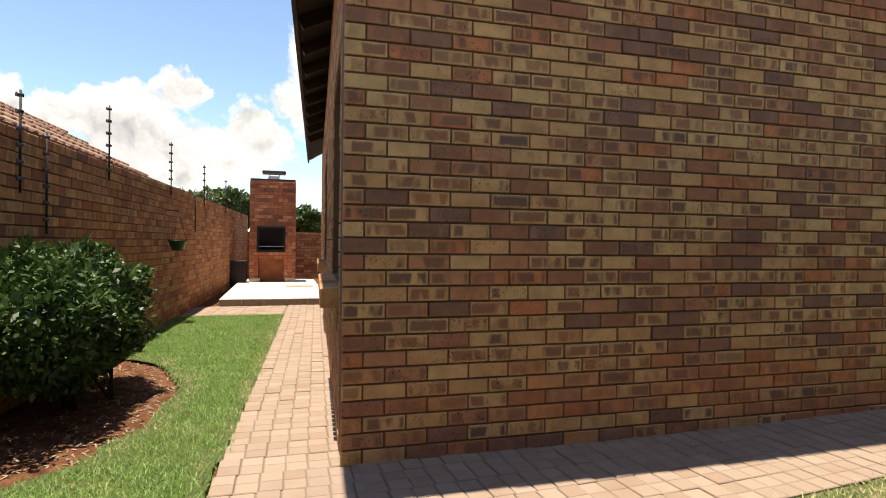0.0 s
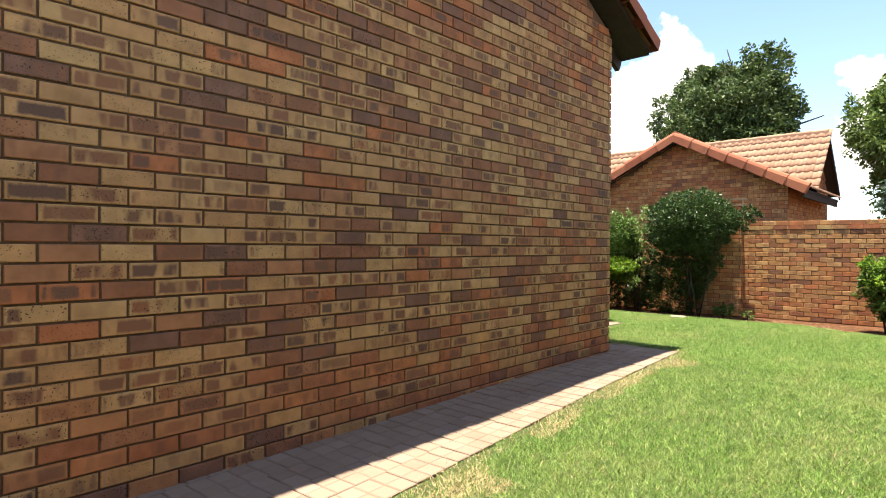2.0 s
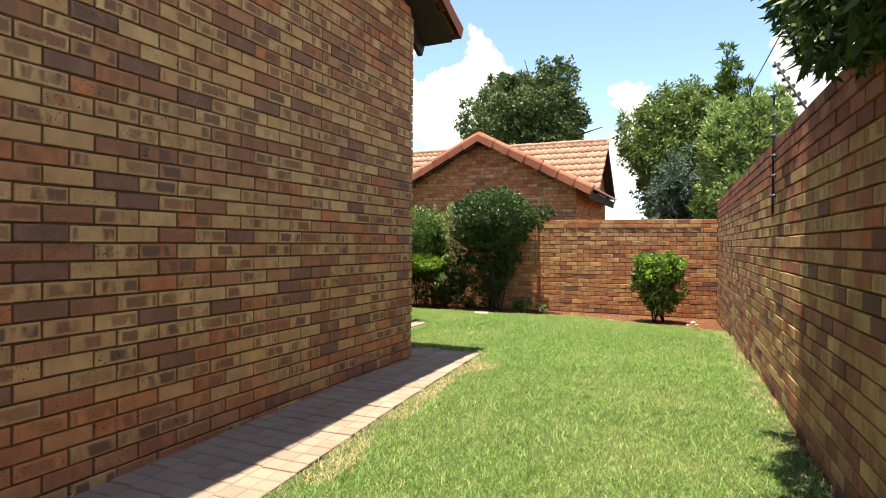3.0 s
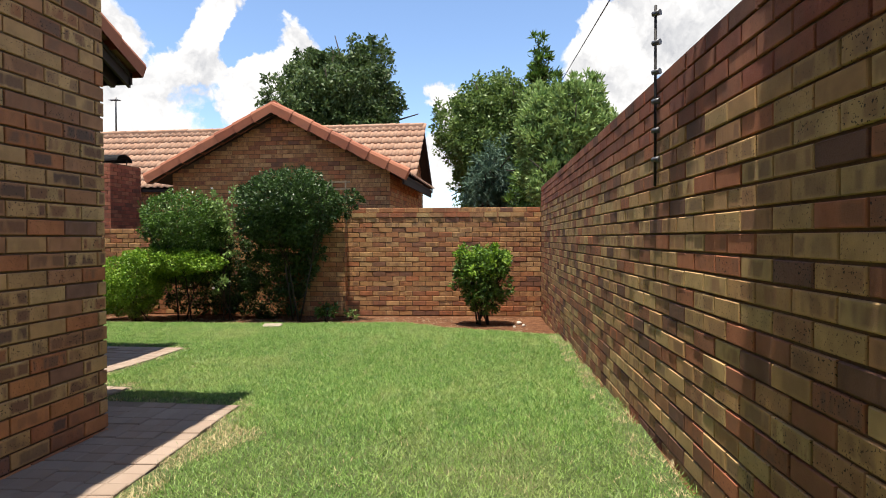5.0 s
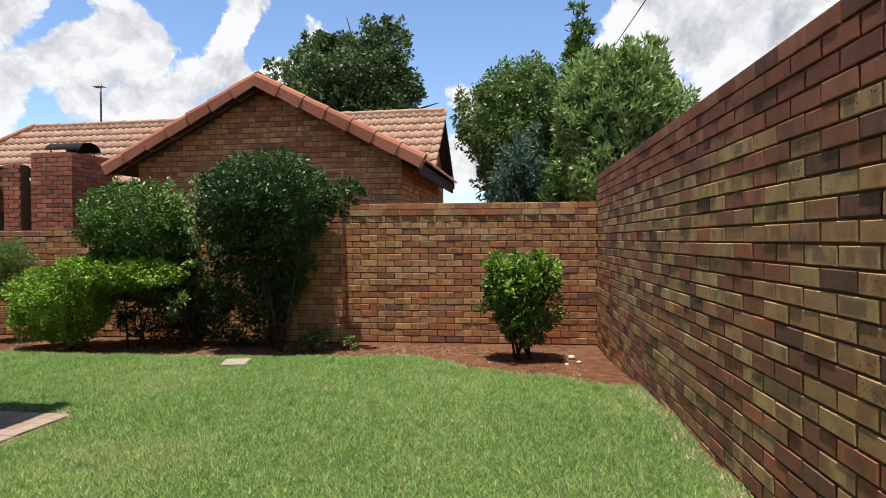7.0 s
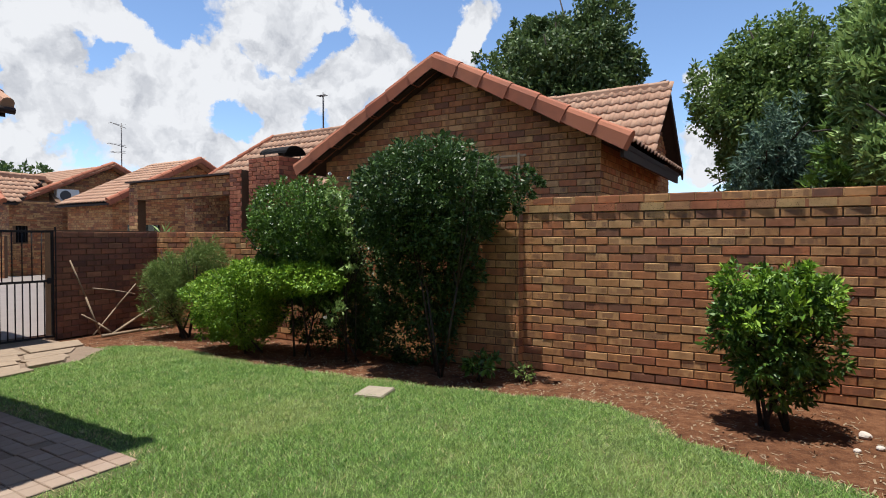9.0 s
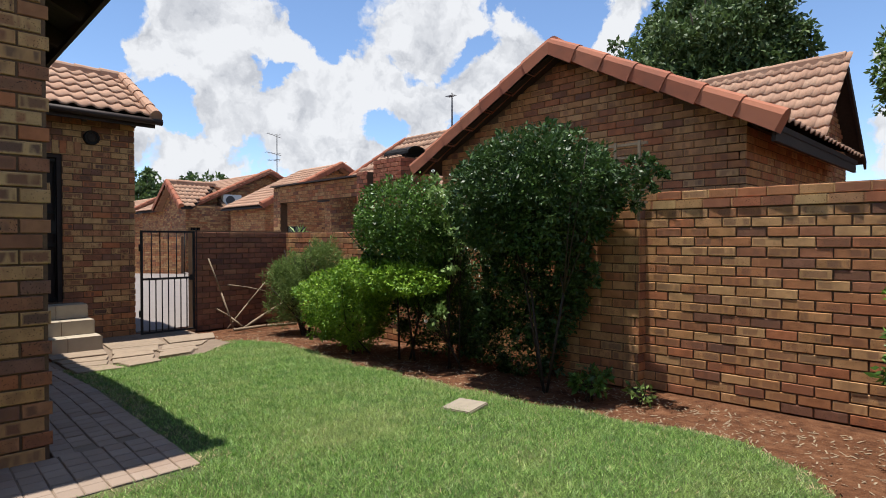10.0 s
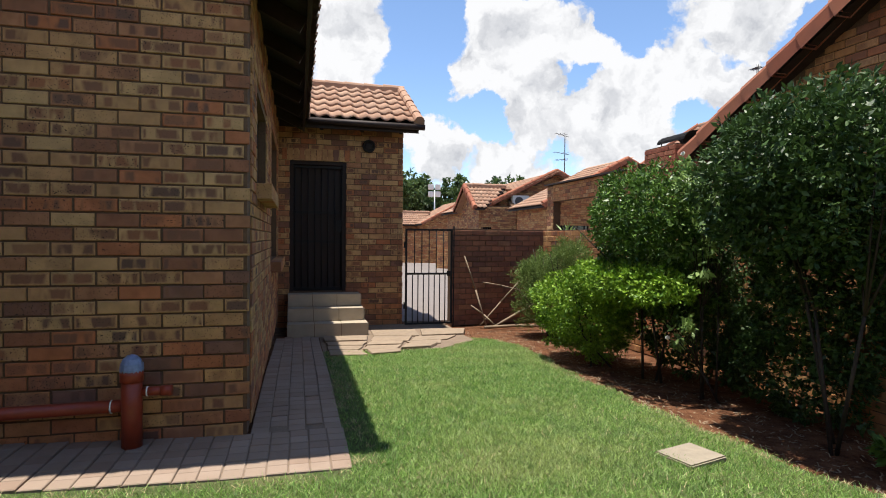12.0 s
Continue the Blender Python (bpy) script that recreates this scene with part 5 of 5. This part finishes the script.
for poly in FLAGS:
    bm = bmesh.new()
    tilt = random.uniform(0, 0.018)
    lo = [bm.verts.new((x, y, ground_z(x, y) - 0.02)) for x, y in poly]
    hi = [bm.verts.new((x + random.uniform(-0.02, 0.02), y + random.uniform(-0.02, 0.02), ground_z(x, y) + 0.022 + tilt)) for x, y in poly]
    bm.faces.new(hi)
    for i in range(4):
        bm.faces.new((lo[i], lo[(i + 1) % 4], hi[(i + 1) % 4], hi[i]))
    bmesh.ops.bevel(bm, geom=[e for e in bm.edges if all(v in hi for v in e.verts)], offset=0.006, segments=1, affect="EDGES")
    part("flagstone", bm, M_FLAG, flags)

# ---- pavers ----
paver_cache = {}


def paver_shape(w, d):
    """A block with worn upper edges."""
    c, h = 0.0045, 0.045
    v = [(0, 0, 0), (w, 0, 0), (w, d, 0), (0, d, 0), (0, 0, h - c), (w, 0, h - c), (w, d, h - c), (0, d, h - c), (c, c, h), (w - c, c, h), (w - c, d - c, h), (c, d - c, h)]
    f = [(o + i, o + (i + 1) % 4, o + 4 + (i + 1) % 4, o + 4 + i) for o in (0, 4) for i in range(4)] + [(8, 9, 10, 11)]
    return v, f


def scored_paver(w, d):
    """A long paver with a groove across its middle, so that it shows as two setts."""
    long_x = w > d
    v, f = paver_shape(w / 2 if long_x else w, d if long_x else d / 2)
    n = len(v)
    v2 = [(x + w / 2, y, z) if long_x else (x, y + d / 2, z) for x, y, z in v]
    return v + v2, f + [tuple(i + n for i in g) for g in f]


def pave(name, x0, y0, x1, y1, w, d, label, inside=None, skew=0.0, lift=0.0, tilt=0.0, bond=False):
    """Clay pavers w by d in straight or half-bond rows over a rectangle, on a bed of dark sand."""
    p = new(name)
    bm = bmesh.new()
    rows = []
    for i in range(9):
        for j in range(9):
            x, y = x0 + (x1 - x0) * i / 8, y0 + (y1 - y0) * j / 8
            rows.append(bm.verts.new((x + skew * (y - y0), y + tilt * (x - x0), ground_z(x, y) + 0.002 + lift)))
    for i in range(8):
        for j in range(8):
            bm.faces.new((rows[i * 9 + j], rows[i * 9 + 9 + j], rows[i * 9 + 10 + j], rows[i * 9 + 1 + j]))
    part("sand_joint", bm, M_SAND, p)
    key = (w, d)
    if key not in paver_cache:
        v, f = scored_paver(w - 0.005, d - 0.005)
        paver_cache[key] = mesh_of("paver", v, f)
        paver_cache[key].materials.append(M_PAVER)
    i = 0
    while x0 + (i + 0.6) * w < x1:
        j = 0.5 if bond and i % 2 else 0
        while y0 + (j + 0.6) * d < y1:
            x, y = x0 + i * w + skew * j * d, y0 + j * d + tilt * i * w
            if not inside or inside(x + w / 2, y + d / 2):
                ob = new("paver", paver_cache[key])
                ob.parent = p
                ob.matrix_basis = pose(x, y, ground_z(x, y) - 0.036 + lift + random.uniform(-0.003, 0.003), random.uniform(-0.4, 0.4), random.uniform(-0.4, 0.4), random.uniform(-0.8, 0.8) + math.degrees(tilt))
            j += 1
        i += 1
    return tagged(p, label, "paving", kind="structure")


pave("pavement_gable", 1.6, 2.155, 8.06, 3.26, 0.111, 0.218, "narrow strip of worn clay pavers along the gable wall", lift=0.003, inside=lambda x, y: y < 3.3, tilt=0.077)
pave("pavement_side", 0.86, 2.30, 1.6, 10.8, 0.111, 0.22, "clay paver path beside the house", skew=0.055)
pave("pavement_cross", -0.3, 9.62, 1.3, 10.8, 0.218, 0.111, "clay paver crossing in front of the slab", skew=0.055, lift=-0.004)
pave("pavement_wing", 7.6, 4.33, 10.14, 4.97, 0.111, 0.218, "worn clay pavers in front of the wing")
pave("pavement_return", 7.5, 3.2, 8.06, 4.33, 0.218, 0.111, "worn clay pavers round the house corner", lift=-0.003)
pave("pavement_corner", 8.06, 3.74, 8.5, 4.33, 0.19, 0.111, "worn clay pavers at the inner corner", lift=-0.002)
pave("pavement_wing_side", 9.58, 4.98, 10.14, 9.26, 0.112, 0.222, "worn pavers laid lengthwise beside the wing", bond=True)

# ---- plants ----


def np_mesh(name, verts, faces):
    """A mesh of all triangles or all quads from arrays."""
    mesh = bpy.data.meshes.new(name)
    n, k = faces.shape
    mesh.vertices.add(len(verts))
    mesh.vertices.foreach_set("co", np.ascontiguousarray(verts, dtype=np.float32).ravel())
    mesh.loops.add(n * k)
    mesh.loops.foreach_set("vertex_index", np.ascontiguousarray(faces, dtype=np.int32).ravel())
    mesh.polygons.add(n)
    mesh.polygons.foreach_set("loop_start", np.arange(0, n * k, k, dtype=np.int32))
    mesh.update(calc_edges=True)
    return mesh


def unit(v):
    return v / np.maximum(np.linalg.norm(v, axis=1, keepdims=True), 1e-9)


def leaves(blobs, count, size, slim=0.45, shell=0.45, rough=0.12, droop=0.0, seed=1, outward=0.8, tuft=0.22):
    """Leaves in tufts over a union of ellipsoids (x, y, z, rx, ry, rz), uneven and gappy, with sparser ones inside. Verts and quads."""
    g = np.random.default_rng(seed)
    blobs = np.array(blobs, dtype=float)
    vol = (blobs[:, 3] * blobs[:, 4] * blobs[:, 5]) ** (2 / 3)
    heads = max(len(blobs) * 10, count // 60)
    hb = blobs[g.choice(len(blobs), heads, p=vol / vol.sum())]
    hd = unit(g.normal(size=(heads, 3)))
    lump = np.array([noise.noise(Vector(q)) for q in (hd * 2.3 + hb[:, :3] * 1.7)])
    hr = (1 - 0.3 * shell * g.random(heads) ** 1.5) * (1 + rough * 2 * lump) + (g.random(heads) < 0.06) * g.random(heads) * rough
    radius = tuft * np.cbrt(hb[:, 3] * hb[:, 4] * hb[:, 5]) * (0.55 + 0.8 * g.random(heads))
    hc = hb[:, :3] + hd * np.maximum(hb[:, 3:] * hr[:, None] - radius[:, None] * 0.7, 0)
    pick = g.integers(0, heads, count)
    q = unit(g.normal(size=(count, 3)) + hd[pick] * 0.5)
    p = hc[pick] + q * (radius[pick] * g.random(count) ** 0.4)[:, None]
    d = unit(hd[pick] + q * 0.7)
    inner = g.random(count) < 0.3
    ib = blobs[g.choice(len(blobs), count, p=vol / vol.sum())]
    iq = unit(g.normal(size=(count, 3)))
    p = np.where(inner[:, None], ib[:, :3] + iq * ib[:, 3:] * (0.92 - shell * g.random(count) ** 1.3)[:, None], p)
    axis = unit(d * outward + g.normal(size=(count, 3)) * 0.75 + np.array([0, 0, -droop]))
    side = unit(np.cross(axis, g.normal(size=(count, 3))))
    up = np.cross(side, axis)
    ln = size * (0.6 + 0.8 * g.random(count))[:, None]
    wd = ln * slim
    v = np.stack([p, p + axis * ln * 0.5 + side * wd * 0.5 + up * ln * 0.08, p + axis * ln, p + axis * ln * 0.5 - side * wd * 0.5 + up * ln * 0.08], axis=1).reshape(-1, 3)
    f = np.arange(count * 4).reshape(-1, 4)
    return v, f


def shrub(name, at, blobs, count, size, material, label, stems=5, spread=0.3, reach=0.6, slim=0.45, category="shrub", shell=0.5, rough=0.12, droop=0.0, stem_r=0.016, seed=1, outward=0.8, tuft=0.22):
    """A plant: branching stems and a crown of single leaves. blobs are relative to at."""
    s = empty(name, at)
    g = np.random.default_rng(seed + 50)
    for i in range(stems):
        bm = bmesh.new()
        a = g.random() * math.tau
        foot = Vector((math.cos(a), math.sin(a), 0)) * spread * 0.25
        b = blobs[i % len(blobs)]
        tip = Vector(b[:3]) + Vector((g.normal() * b[3] * 0.3, g.normal() * b[4] * 0.3, 0))
        fork = foot.lerp(tip, 0.5) + Vector((g.normal(), g.normal(), 0)) * 0.05 * spread
        rod(bm, foot - Vector((0, 0, 0.03)), fork, stem_r, stem_r * 0.75, sides=7)
        for k in range(4):
            end = tip + Vector((g.normal() * b[3], g.normal() * b[4], g.normal() * b[5])) * 0.45
            rod(bm, fork, end, stem_r * 0.6, stem_r * 0.25, sides=5)
        part("stem", bm, M_BARK, s)
    v, f = leaves(blobs, count, size, slim, shell, rough, droop, seed, outward, tuft)
    link("crown", np_mesh("crown", v, f), material, s)
    return tagged(s, label, category)


gz = ground_z
shrub("big_shrub", (13.3, 4.42, gz(13.3, 4.42)), [(0, 0, 1.98, 0.72, 0.78, 0.5), (-0.02, 0.34, 1.8, 0.66, 0.54, 0.5), (0, -0.34, 1.84, 0.64, 0.52, 0.48), (0.05, 0.05, 1.5, 0.62, 0.74, 0.34), (0.2, -0.95, 1.98, 0.14, 0.26, 0.14), (0.3, -0.75, 1.85, 0.2, 0.3, 0.2),
       # low leaf masses added along the wall, standing in for deep shade underneath
       (0.25, 0.1, 1.1, 0.4, 0.62, 0.35), (0.35, 0.35, 0.75, 0.3, 0.75, 0.4), (0.38, 0.6, 0.35, 0.24, 0.8, 0.4), (0.36, 1.5, 0.95, 0.3, 0.8, 0.5), (0.36, 1.7, 0.45, 0.28, 0.9, 0.45)],
      62000, 0.05, L_DARK, "large dark glossy clipped shrub on bare stems", 3, 0.7, stem_r=0.014, seed=3, shell=0.55, rough=0.07, tuft=0.15)
shrub("round_shrub", (13.2, 6.18, gz(13.2, 6.18)), [(0, 0, 1.66, 0.6, 0.72, 0.46), (0.05, -0.05, 1.4, 0.55, 0.66, 0.4), (0.25, 0.0, 0.95, 0.35, 0.75, 0.4)], 28000, 0.046, L_MID, "rounded dark green clipped shrub by the wall", 3, 0.5, stem_r=0.014, seed=4, rough=0.07, tuft=0.16)
shrub("lime_shrub", (13.1, 6.9, gz(13.1, 6.9)), [(-0.1, 0.15, 0.66, 0.6, 0.64, 0.42), (-0.1, -0.28, 0.93, 0.42, 0.46, 0.28), (-0.18, -0.8, 0.96, 0.4, 0.46, 0.21), (-0.16, -1.2, 0.95, 0.34, 0.36, 0.18), (-0.02, 0.25, 0.4, 0.52, 0.6, 0.38)], 36000, 0.04, L_LIME, "bright lime-green spreading shrub in the bed", 2, 0.5, stem_r=0.01, seed=5, rough=0.1, tuft=0.17)
shrub("feathery_shrub", (13.3, 8.65, gz(13.3, 8.65)), [(-0.1, 0.15, 0.62, 0.35, 0.42, 0.5), (0.15, -0.35, 0.98, 0.3, 0.4, 0.42), (-0.05, 0.3, 0.85, 0.22, 0.25, 0.35)], 22000, 0.075, L_FEATHER, "feathery grey-green shrub with bare lower stems", 8, 0.4, slim=0.09, rough=0.22, shell=0.8, seed=6, outward=0.5, droop=-0.5)
shrub("small_bush", (13.25, 1.28, gz(13.25, 1.28)), [(0, 0, 0.72, 0.42, 0.5, 0.40), (0, 0.12, 0.95, 0.3, 0.36, 0.22), (0, -0.18, 0.95, 0.26, 0.28, 0.22), (0, 0, 0.45, 0.3, 0.33, 0.3)], 7500, 0.062, L_MID, "small leafy bush standing alone on red soil", 7, 0.35, slim=0.38, rough=0.2, shell=0.75, seed=7)
v, f = leaves([(0, 0.15, 1.05, 0.32, 0.36, 0.18), (0, -0.22, 1.03, 0.28, 0.26, 0.18), (-0.2, 0.0, 0.85, 0.26, 0.4, 0.2)], 2600, 0.058, 0.35, 0.9, 0.25, 0.0, 8)
link("fresh_growth", np_mesh("fresh_growth", v, f), L_LIME, bpy.data.objects["small_bush"], "fresh yellow-green shoots")
shrub("low_plant", (13.32, 3.82, gz(13.32, 3.82)), [(0, 0, 0.17, 0.15, 0.17, 0.16)], 260, 0.075, L_MID, "small leafy seedling at the foot of the wall", 4, 0.15, stem_r=0.006, seed=9, shell=0.8)
shrub("dry_weed", (13.55, 3.45, gz(13.5, 3.45)), [(0, 0, 0.1, 0.13, 0.12, 0.1)], 90, 0.055, L_FEATHER, "withered brownish weed on the soil", 5, 0.15, stem_r=0.005, seed=10, shell=0.9, category="plant")
shrub("rose_bush", (13.35, 5.5, gz(13.5, 5.75)), [(-0.1, 0, 1.6, 0.3, 0.3, 0.5), (-0.3, 0.0, 0.6, 0.14, 0.16, 0.2)], 1400, 0.06, L_OLIVE, "straggly rose bush with white blooms among shrubs", 5, 0.3, stem_r=0.01, seed=11, shell=0.9, rough=0.3)
rose = bpy.data.objects["rose_bush"]
for q in ((-0.2, 0.15, 2.12), (-0.25, -0.18, 2.05), (-0.28, 0.02, 1.86), (-0.42, 0.02, 0.52)):
    bm = bmesh.new()
    g = np.random.default_rng(int(q[2] * 100))
    for k in range(9):
        a = k * 2.4
        m = Matrix.Translation(q) @ pose(0, 0, 0, 40 + 5 * k, 0, math.degrees(a))
        vs = [bm.verts.new(m @ Vector(c)) for c in ((0, 0, 0), (0.018, 0.02, 0.004), (0.0, 0.042, 0.012), (-0.018, 0.02, 0.004))]
        bm.faces.new(vs)
    part("rose", bm, M_FLOWER, rose, "white rose bloom")
shrub("glossy_shrub", (-0.12, 4.85, 0), [(-0.12, -0.1, 0.68, 0.42, 0.95, 0.46), (-0.08, 0.3, 0.6, 0.42, 0.62, 0.45), (-0.15, -0.5, 0.7, 0.42, 0.7, 0.45), (-0.1, 0.0, 0.4, 0.36, 0.8, 0.26)], 19000, 0.055, L_DARK, "dense glossy dark shrub beside the boundary wall", 9, 0.6, slim=0.5, seed=12, shell=0.5)
shrub("aloe_top", (15.4, 12.4, 1.0), [(0, 0, 0.32, 0.1, 0.1, 0.08)], 40, 0.24, L_OLIVE, "spiky plant showing above the wall", 2, 0.1, slim=0.12, seed=13, shell=0.9, category="plant", outward=1.6)


def tree(name, at, height, blobs, count, size, material, label, trunk=0.2, slim=0.5, rough=0.2, shell=0.55, seed=1, outward=0.6, droop=0.2):
    t = empty(name, at)
    g = np.random.default_rng(seed + 9)
    bm = bmesh.new()
    top = Vector((0, 0, height * 0.55))
    rod(bm, (0, 0, -0.2), top, trunk, trunk * 0.55, sides=10)
    for b in blobs:
        tip = Vector(b[:3])
        rod(bm, top * 0.7, top.lerp(tip, 0.6), trunk * 0.45, trunk * 0.25, sides=7)
        for k in range(3):
            end = tip + Vector((g.normal() * b[3], g.normal() * b[4], g.normal() * b[5])) * 0.5
            rod(bm, top.lerp(tip, 0.6), end, trunk * 0.25, trunk * 0.06, sides=5)
    part("trunk", bm, M_BARK, t)
    v, f = leaves(blobs, count, size, slim, shell, rough, droop, seed, outward)
    link("crown", np_mesh("crown", v, f), material, t)
    return tagged(t, label, "tree")


def lumps(n, rx, ry, rz, cz, seed, k=0.42, flat=1.0):
    g = np.random.default_rng(seed)
    out = []
    for i in range(n):
        d = g.normal(size=3)
        d /= np.linalg.norm(d)
        rr = (0.35 + 0.65 * g.random()) * 0.72
        s = k * (0.75 + 0.5 * g.random())
        out.append((d[0] * rx * rr, d[1] * ry * rr, cz + d[2] * rz * rr, rx * s, ry * s, rz * s * flat))
    return out


tree("shade_tree", (26.0, 7.5, 0), 7, lumps(32, 2.5, 2.95, 2.65, 6.35, 21), 90000, 0.16, L_TREE, "large dark green tree behind the neighbour's roof", 0.3, seed=21)
tree("round_tree", (29.0, 1.4, 0), 7, lumps(34, 2.8, 2.8, 3.6, 5.4, 22), 95000, 0.16, L_BRIGHT, "large rounded green tree beyond the corner", 0.3, seed=22)
tree("background_tree", (27.5, -1.5, 0), 5, lumps(16, 1.7, 1.7, 2.0, 4.2, 31), 16000, 0.19, L_TREE, "dark leafy tree behind the pointed cypress", 0.2, seed=31)
tree("silvery_tree", (25.0, 1.55, 0), 5, lumps(12, 1.6, 1.5, 2.0, 2.9, 23), 9000, 0.2, L_BLUE, "blue-green conifer below a larger tree", 0.2, slim=0.2, seed=23)
tree("cypress", (22.0, -0.05, 0), 6, [(0, 0, 1.2 + 0.47 * i, 0.14 + 0.85 * (1 - i / 13.0), 0.14 + 0.85 * (1 - i / 13.0), 0.6) for i in range(13)], 22000, 0.2, L_MID, "slim pointed dark green cypress", 0.2, slim=0.25, rough=0.3, seed=24, droop=-0.6)
tree("cypress", (23.4, -0.6, 0), 6, [(0, 0, 1.2 + 0.45 * i, 0.14 + 0.8 * (1 - i / 12.0), 0.14 + 0.8 * (1 - i / 12.0), 0.6) for i in range(12)], 15000, 0.2, L_MID, "slim pointed dark green cypress", 0.2, slim=0.25, rough=0.3, seed=25, droop=-0.6)
tree("olive_tree", (17.6, -0.45, 0), 4, lumps(24, 1.35, 1.3, 1.75, 3.0, 26), 70000, 0.13, L_OLIVE, "pale green bushy tree behind the boundary wall", 0.16, slim=0.3, rough=0.24, shell=0.6, seed=26, droop=-0.7)
# dark leaf colour stands in for a crown seen against the light
tree("corner_tree", (5.45, -1.1, 0), 3.0, [(0.65, 1.1, 2.72, 0.34, 0.3, 0.32), (0.2, 1.15, 2.5, 0.38, 0.28, 0.3), (-0.3, 1.16, 2.14, 0.4, 0.26, 0.3), (-0.85, 1.12, 2.1, 0.45, 0.28, 0.35), (0.0, 0.8, 3.0, 0.95, 0.6, 0.45), (-0.9, 0.8, 2.9, 0.7, 0.5, 0.5)], 26000, 0.065, L_DARK, "backlit tree overhanging the boundary wall, shaded by its dark leaf colour", 0.11, seed=27, slim=0.3)
for i, (x, y, s) in enumerate(((19.5, 62, 1.5), (24.0, 66, 1.35), (28.5, 62, 1.3), (15.0, 66, 1.5), (35, 66, 1.4))):
    tree("distant_tree", (x, y, 0), 5, lumps(14, 3.4 * s, 3.0 * s, 2.4 * s, 4.0 * s, 30 + i), 6000, 0.5, L_TREE, "distant green tree beyond the houses", 0.25, seed=30 + i)
for i, (x, y, s) in enumerate(((-1.2, 36.0, 0.85), (-3.6, 38.0, 0.85), (5.2, 33.0, 0.85), (2.4, 38.0, 0.7))):
    tree("garden_tree", (x, y, 0), 5, lumps(14, 2.0 * s, 1.9 * s, 1.6 * s, 3.6 * s, 40 + i), 7000, 0.28, L_TREE, "green tree behind the barbecue wall", 0.18, seed=40 + i)

# ---- grass ----


def grass():
    g = np.random.default_rng(5)
    cell = 0.05
    cells = []
    for i in range(int(16.5 / cell)):
        for j in range(int(14 / cell)):
            x, y = -2.0 + i * cell, -3.0 + j * cell
            if on_lawn(x + cell / 2, y + cell / 2):
                near = x < 5.5 and y < 3.2 or 7.5 < x < 11.5 and y < 6.0
                strip = 2.34 + 0.077 * (x - 4) - y
                dry = 0 < strip < 0.4 and 1.5 < x < 8 and noise.noise(Vector((x * 2.1, y * 2.1, 3.0))) > -0.45 + strip * 2.2
                rim = not all(on_lawn(x + dx, y + dy) for dx, dy in ((0.13, 0), (-0.13, 0), (0, 0.13), (0, -0.13)))
                cells.append((x, y, 16 if rim else 44 if near else 30, 1 if dry or rim and random.random() < 0.35 else 0))
    c = np.array(cells)
    idx = np.repeat(np.arange(len(c)), c[:, 2].astype(int))
    n = len(idx)
    p = c[idx, :2] + g.random((n, 2)) * cell + g.normal(size=(n, 2)) * 0.012
    z = np.array([ground_z(x, y) for x, y in c[:, :2]])[idx]
    h = 0.014 + 0.02 * g.random(n)
    a = g.random(n) * math.tau
    lean = g.normal(size=(n, 2)) * 0.02
    w = 0.0017 + 0.0014 * g.random(n)
    base = np.column_stack([p, z - 0.004])
    off = np.column_stack([np.cos(a) * w, np.sin(a) * w, np.zeros(n)])
    tip = base + np.column_stack([lean, h])
    v = np.stack([base - off, base + off, tip], axis=1).reshape(-1, 3)
    v = v.reshape(-1, 3, 3)
    straw = (c[idx, 3] > 0) & (g.random(n) < 0.72) | (g.random(n) < 0.02)
    for name, pick, mat, label in (("grass", ~straw, M_GRASS, "short green lawn grass with dry blades"), ("dry_grass", straw, M_STRAW, "dry straw-coloured grass along the paving edge")):
        q = v[pick].reshape(-1, 3)
        tagged(link(name, np_mesh(name, q, np.arange(len(q)).reshape(-1, 3)), mat), label, "grass", kind="stuff")


grass()
# wood chips and leaf litter on the beds
g = np.random.default_rng(15)
pts = []
while len(pts) < 2200:
    y = g.uniform(0.6, 9.4)
    x = g.uniform(bed_edge(y) - 0.05, 14.0 - 0.03 * y)
    pts.append((x, y, ground_z(x, y) - 0.026))
while len(pts) < 3000:
    x, y = g.uniform(-0.5, 0.45), g.uniform(3.1, 6.4)
    if left_bed(x, y):
        pts.append((x, y, -0.026))
pts = np.array(pts)
n = len(pts)
ax = np.column_stack([g.normal(size=(n, 2)), g.normal(size=n) * 0.25])
ax = unit(ax) * (0.008 + 0.02 * g.random(n))[:, None]
sd = unit(np.cross(ax, [0, 0, 1.0])) * (0.003 + 0.004 * g.random(n))[:, None]
up = np.array([0, 0, 0.004])
litter = np.stack([pts - ax - sd, pts + ax - sd + up, pts + ax + sd + up, pts - ax + sd], axis=1).reshape(-1, 3)
tagged(link("leaf_litter", np_mesh("leaf_litter", litter, np.arange(n * 4).reshape(-1, 4)), M_STICK), "dry leaf and bark scraps on the soil", "litter", kind="stuff")

# ---- bricks ----
lay_bricks()
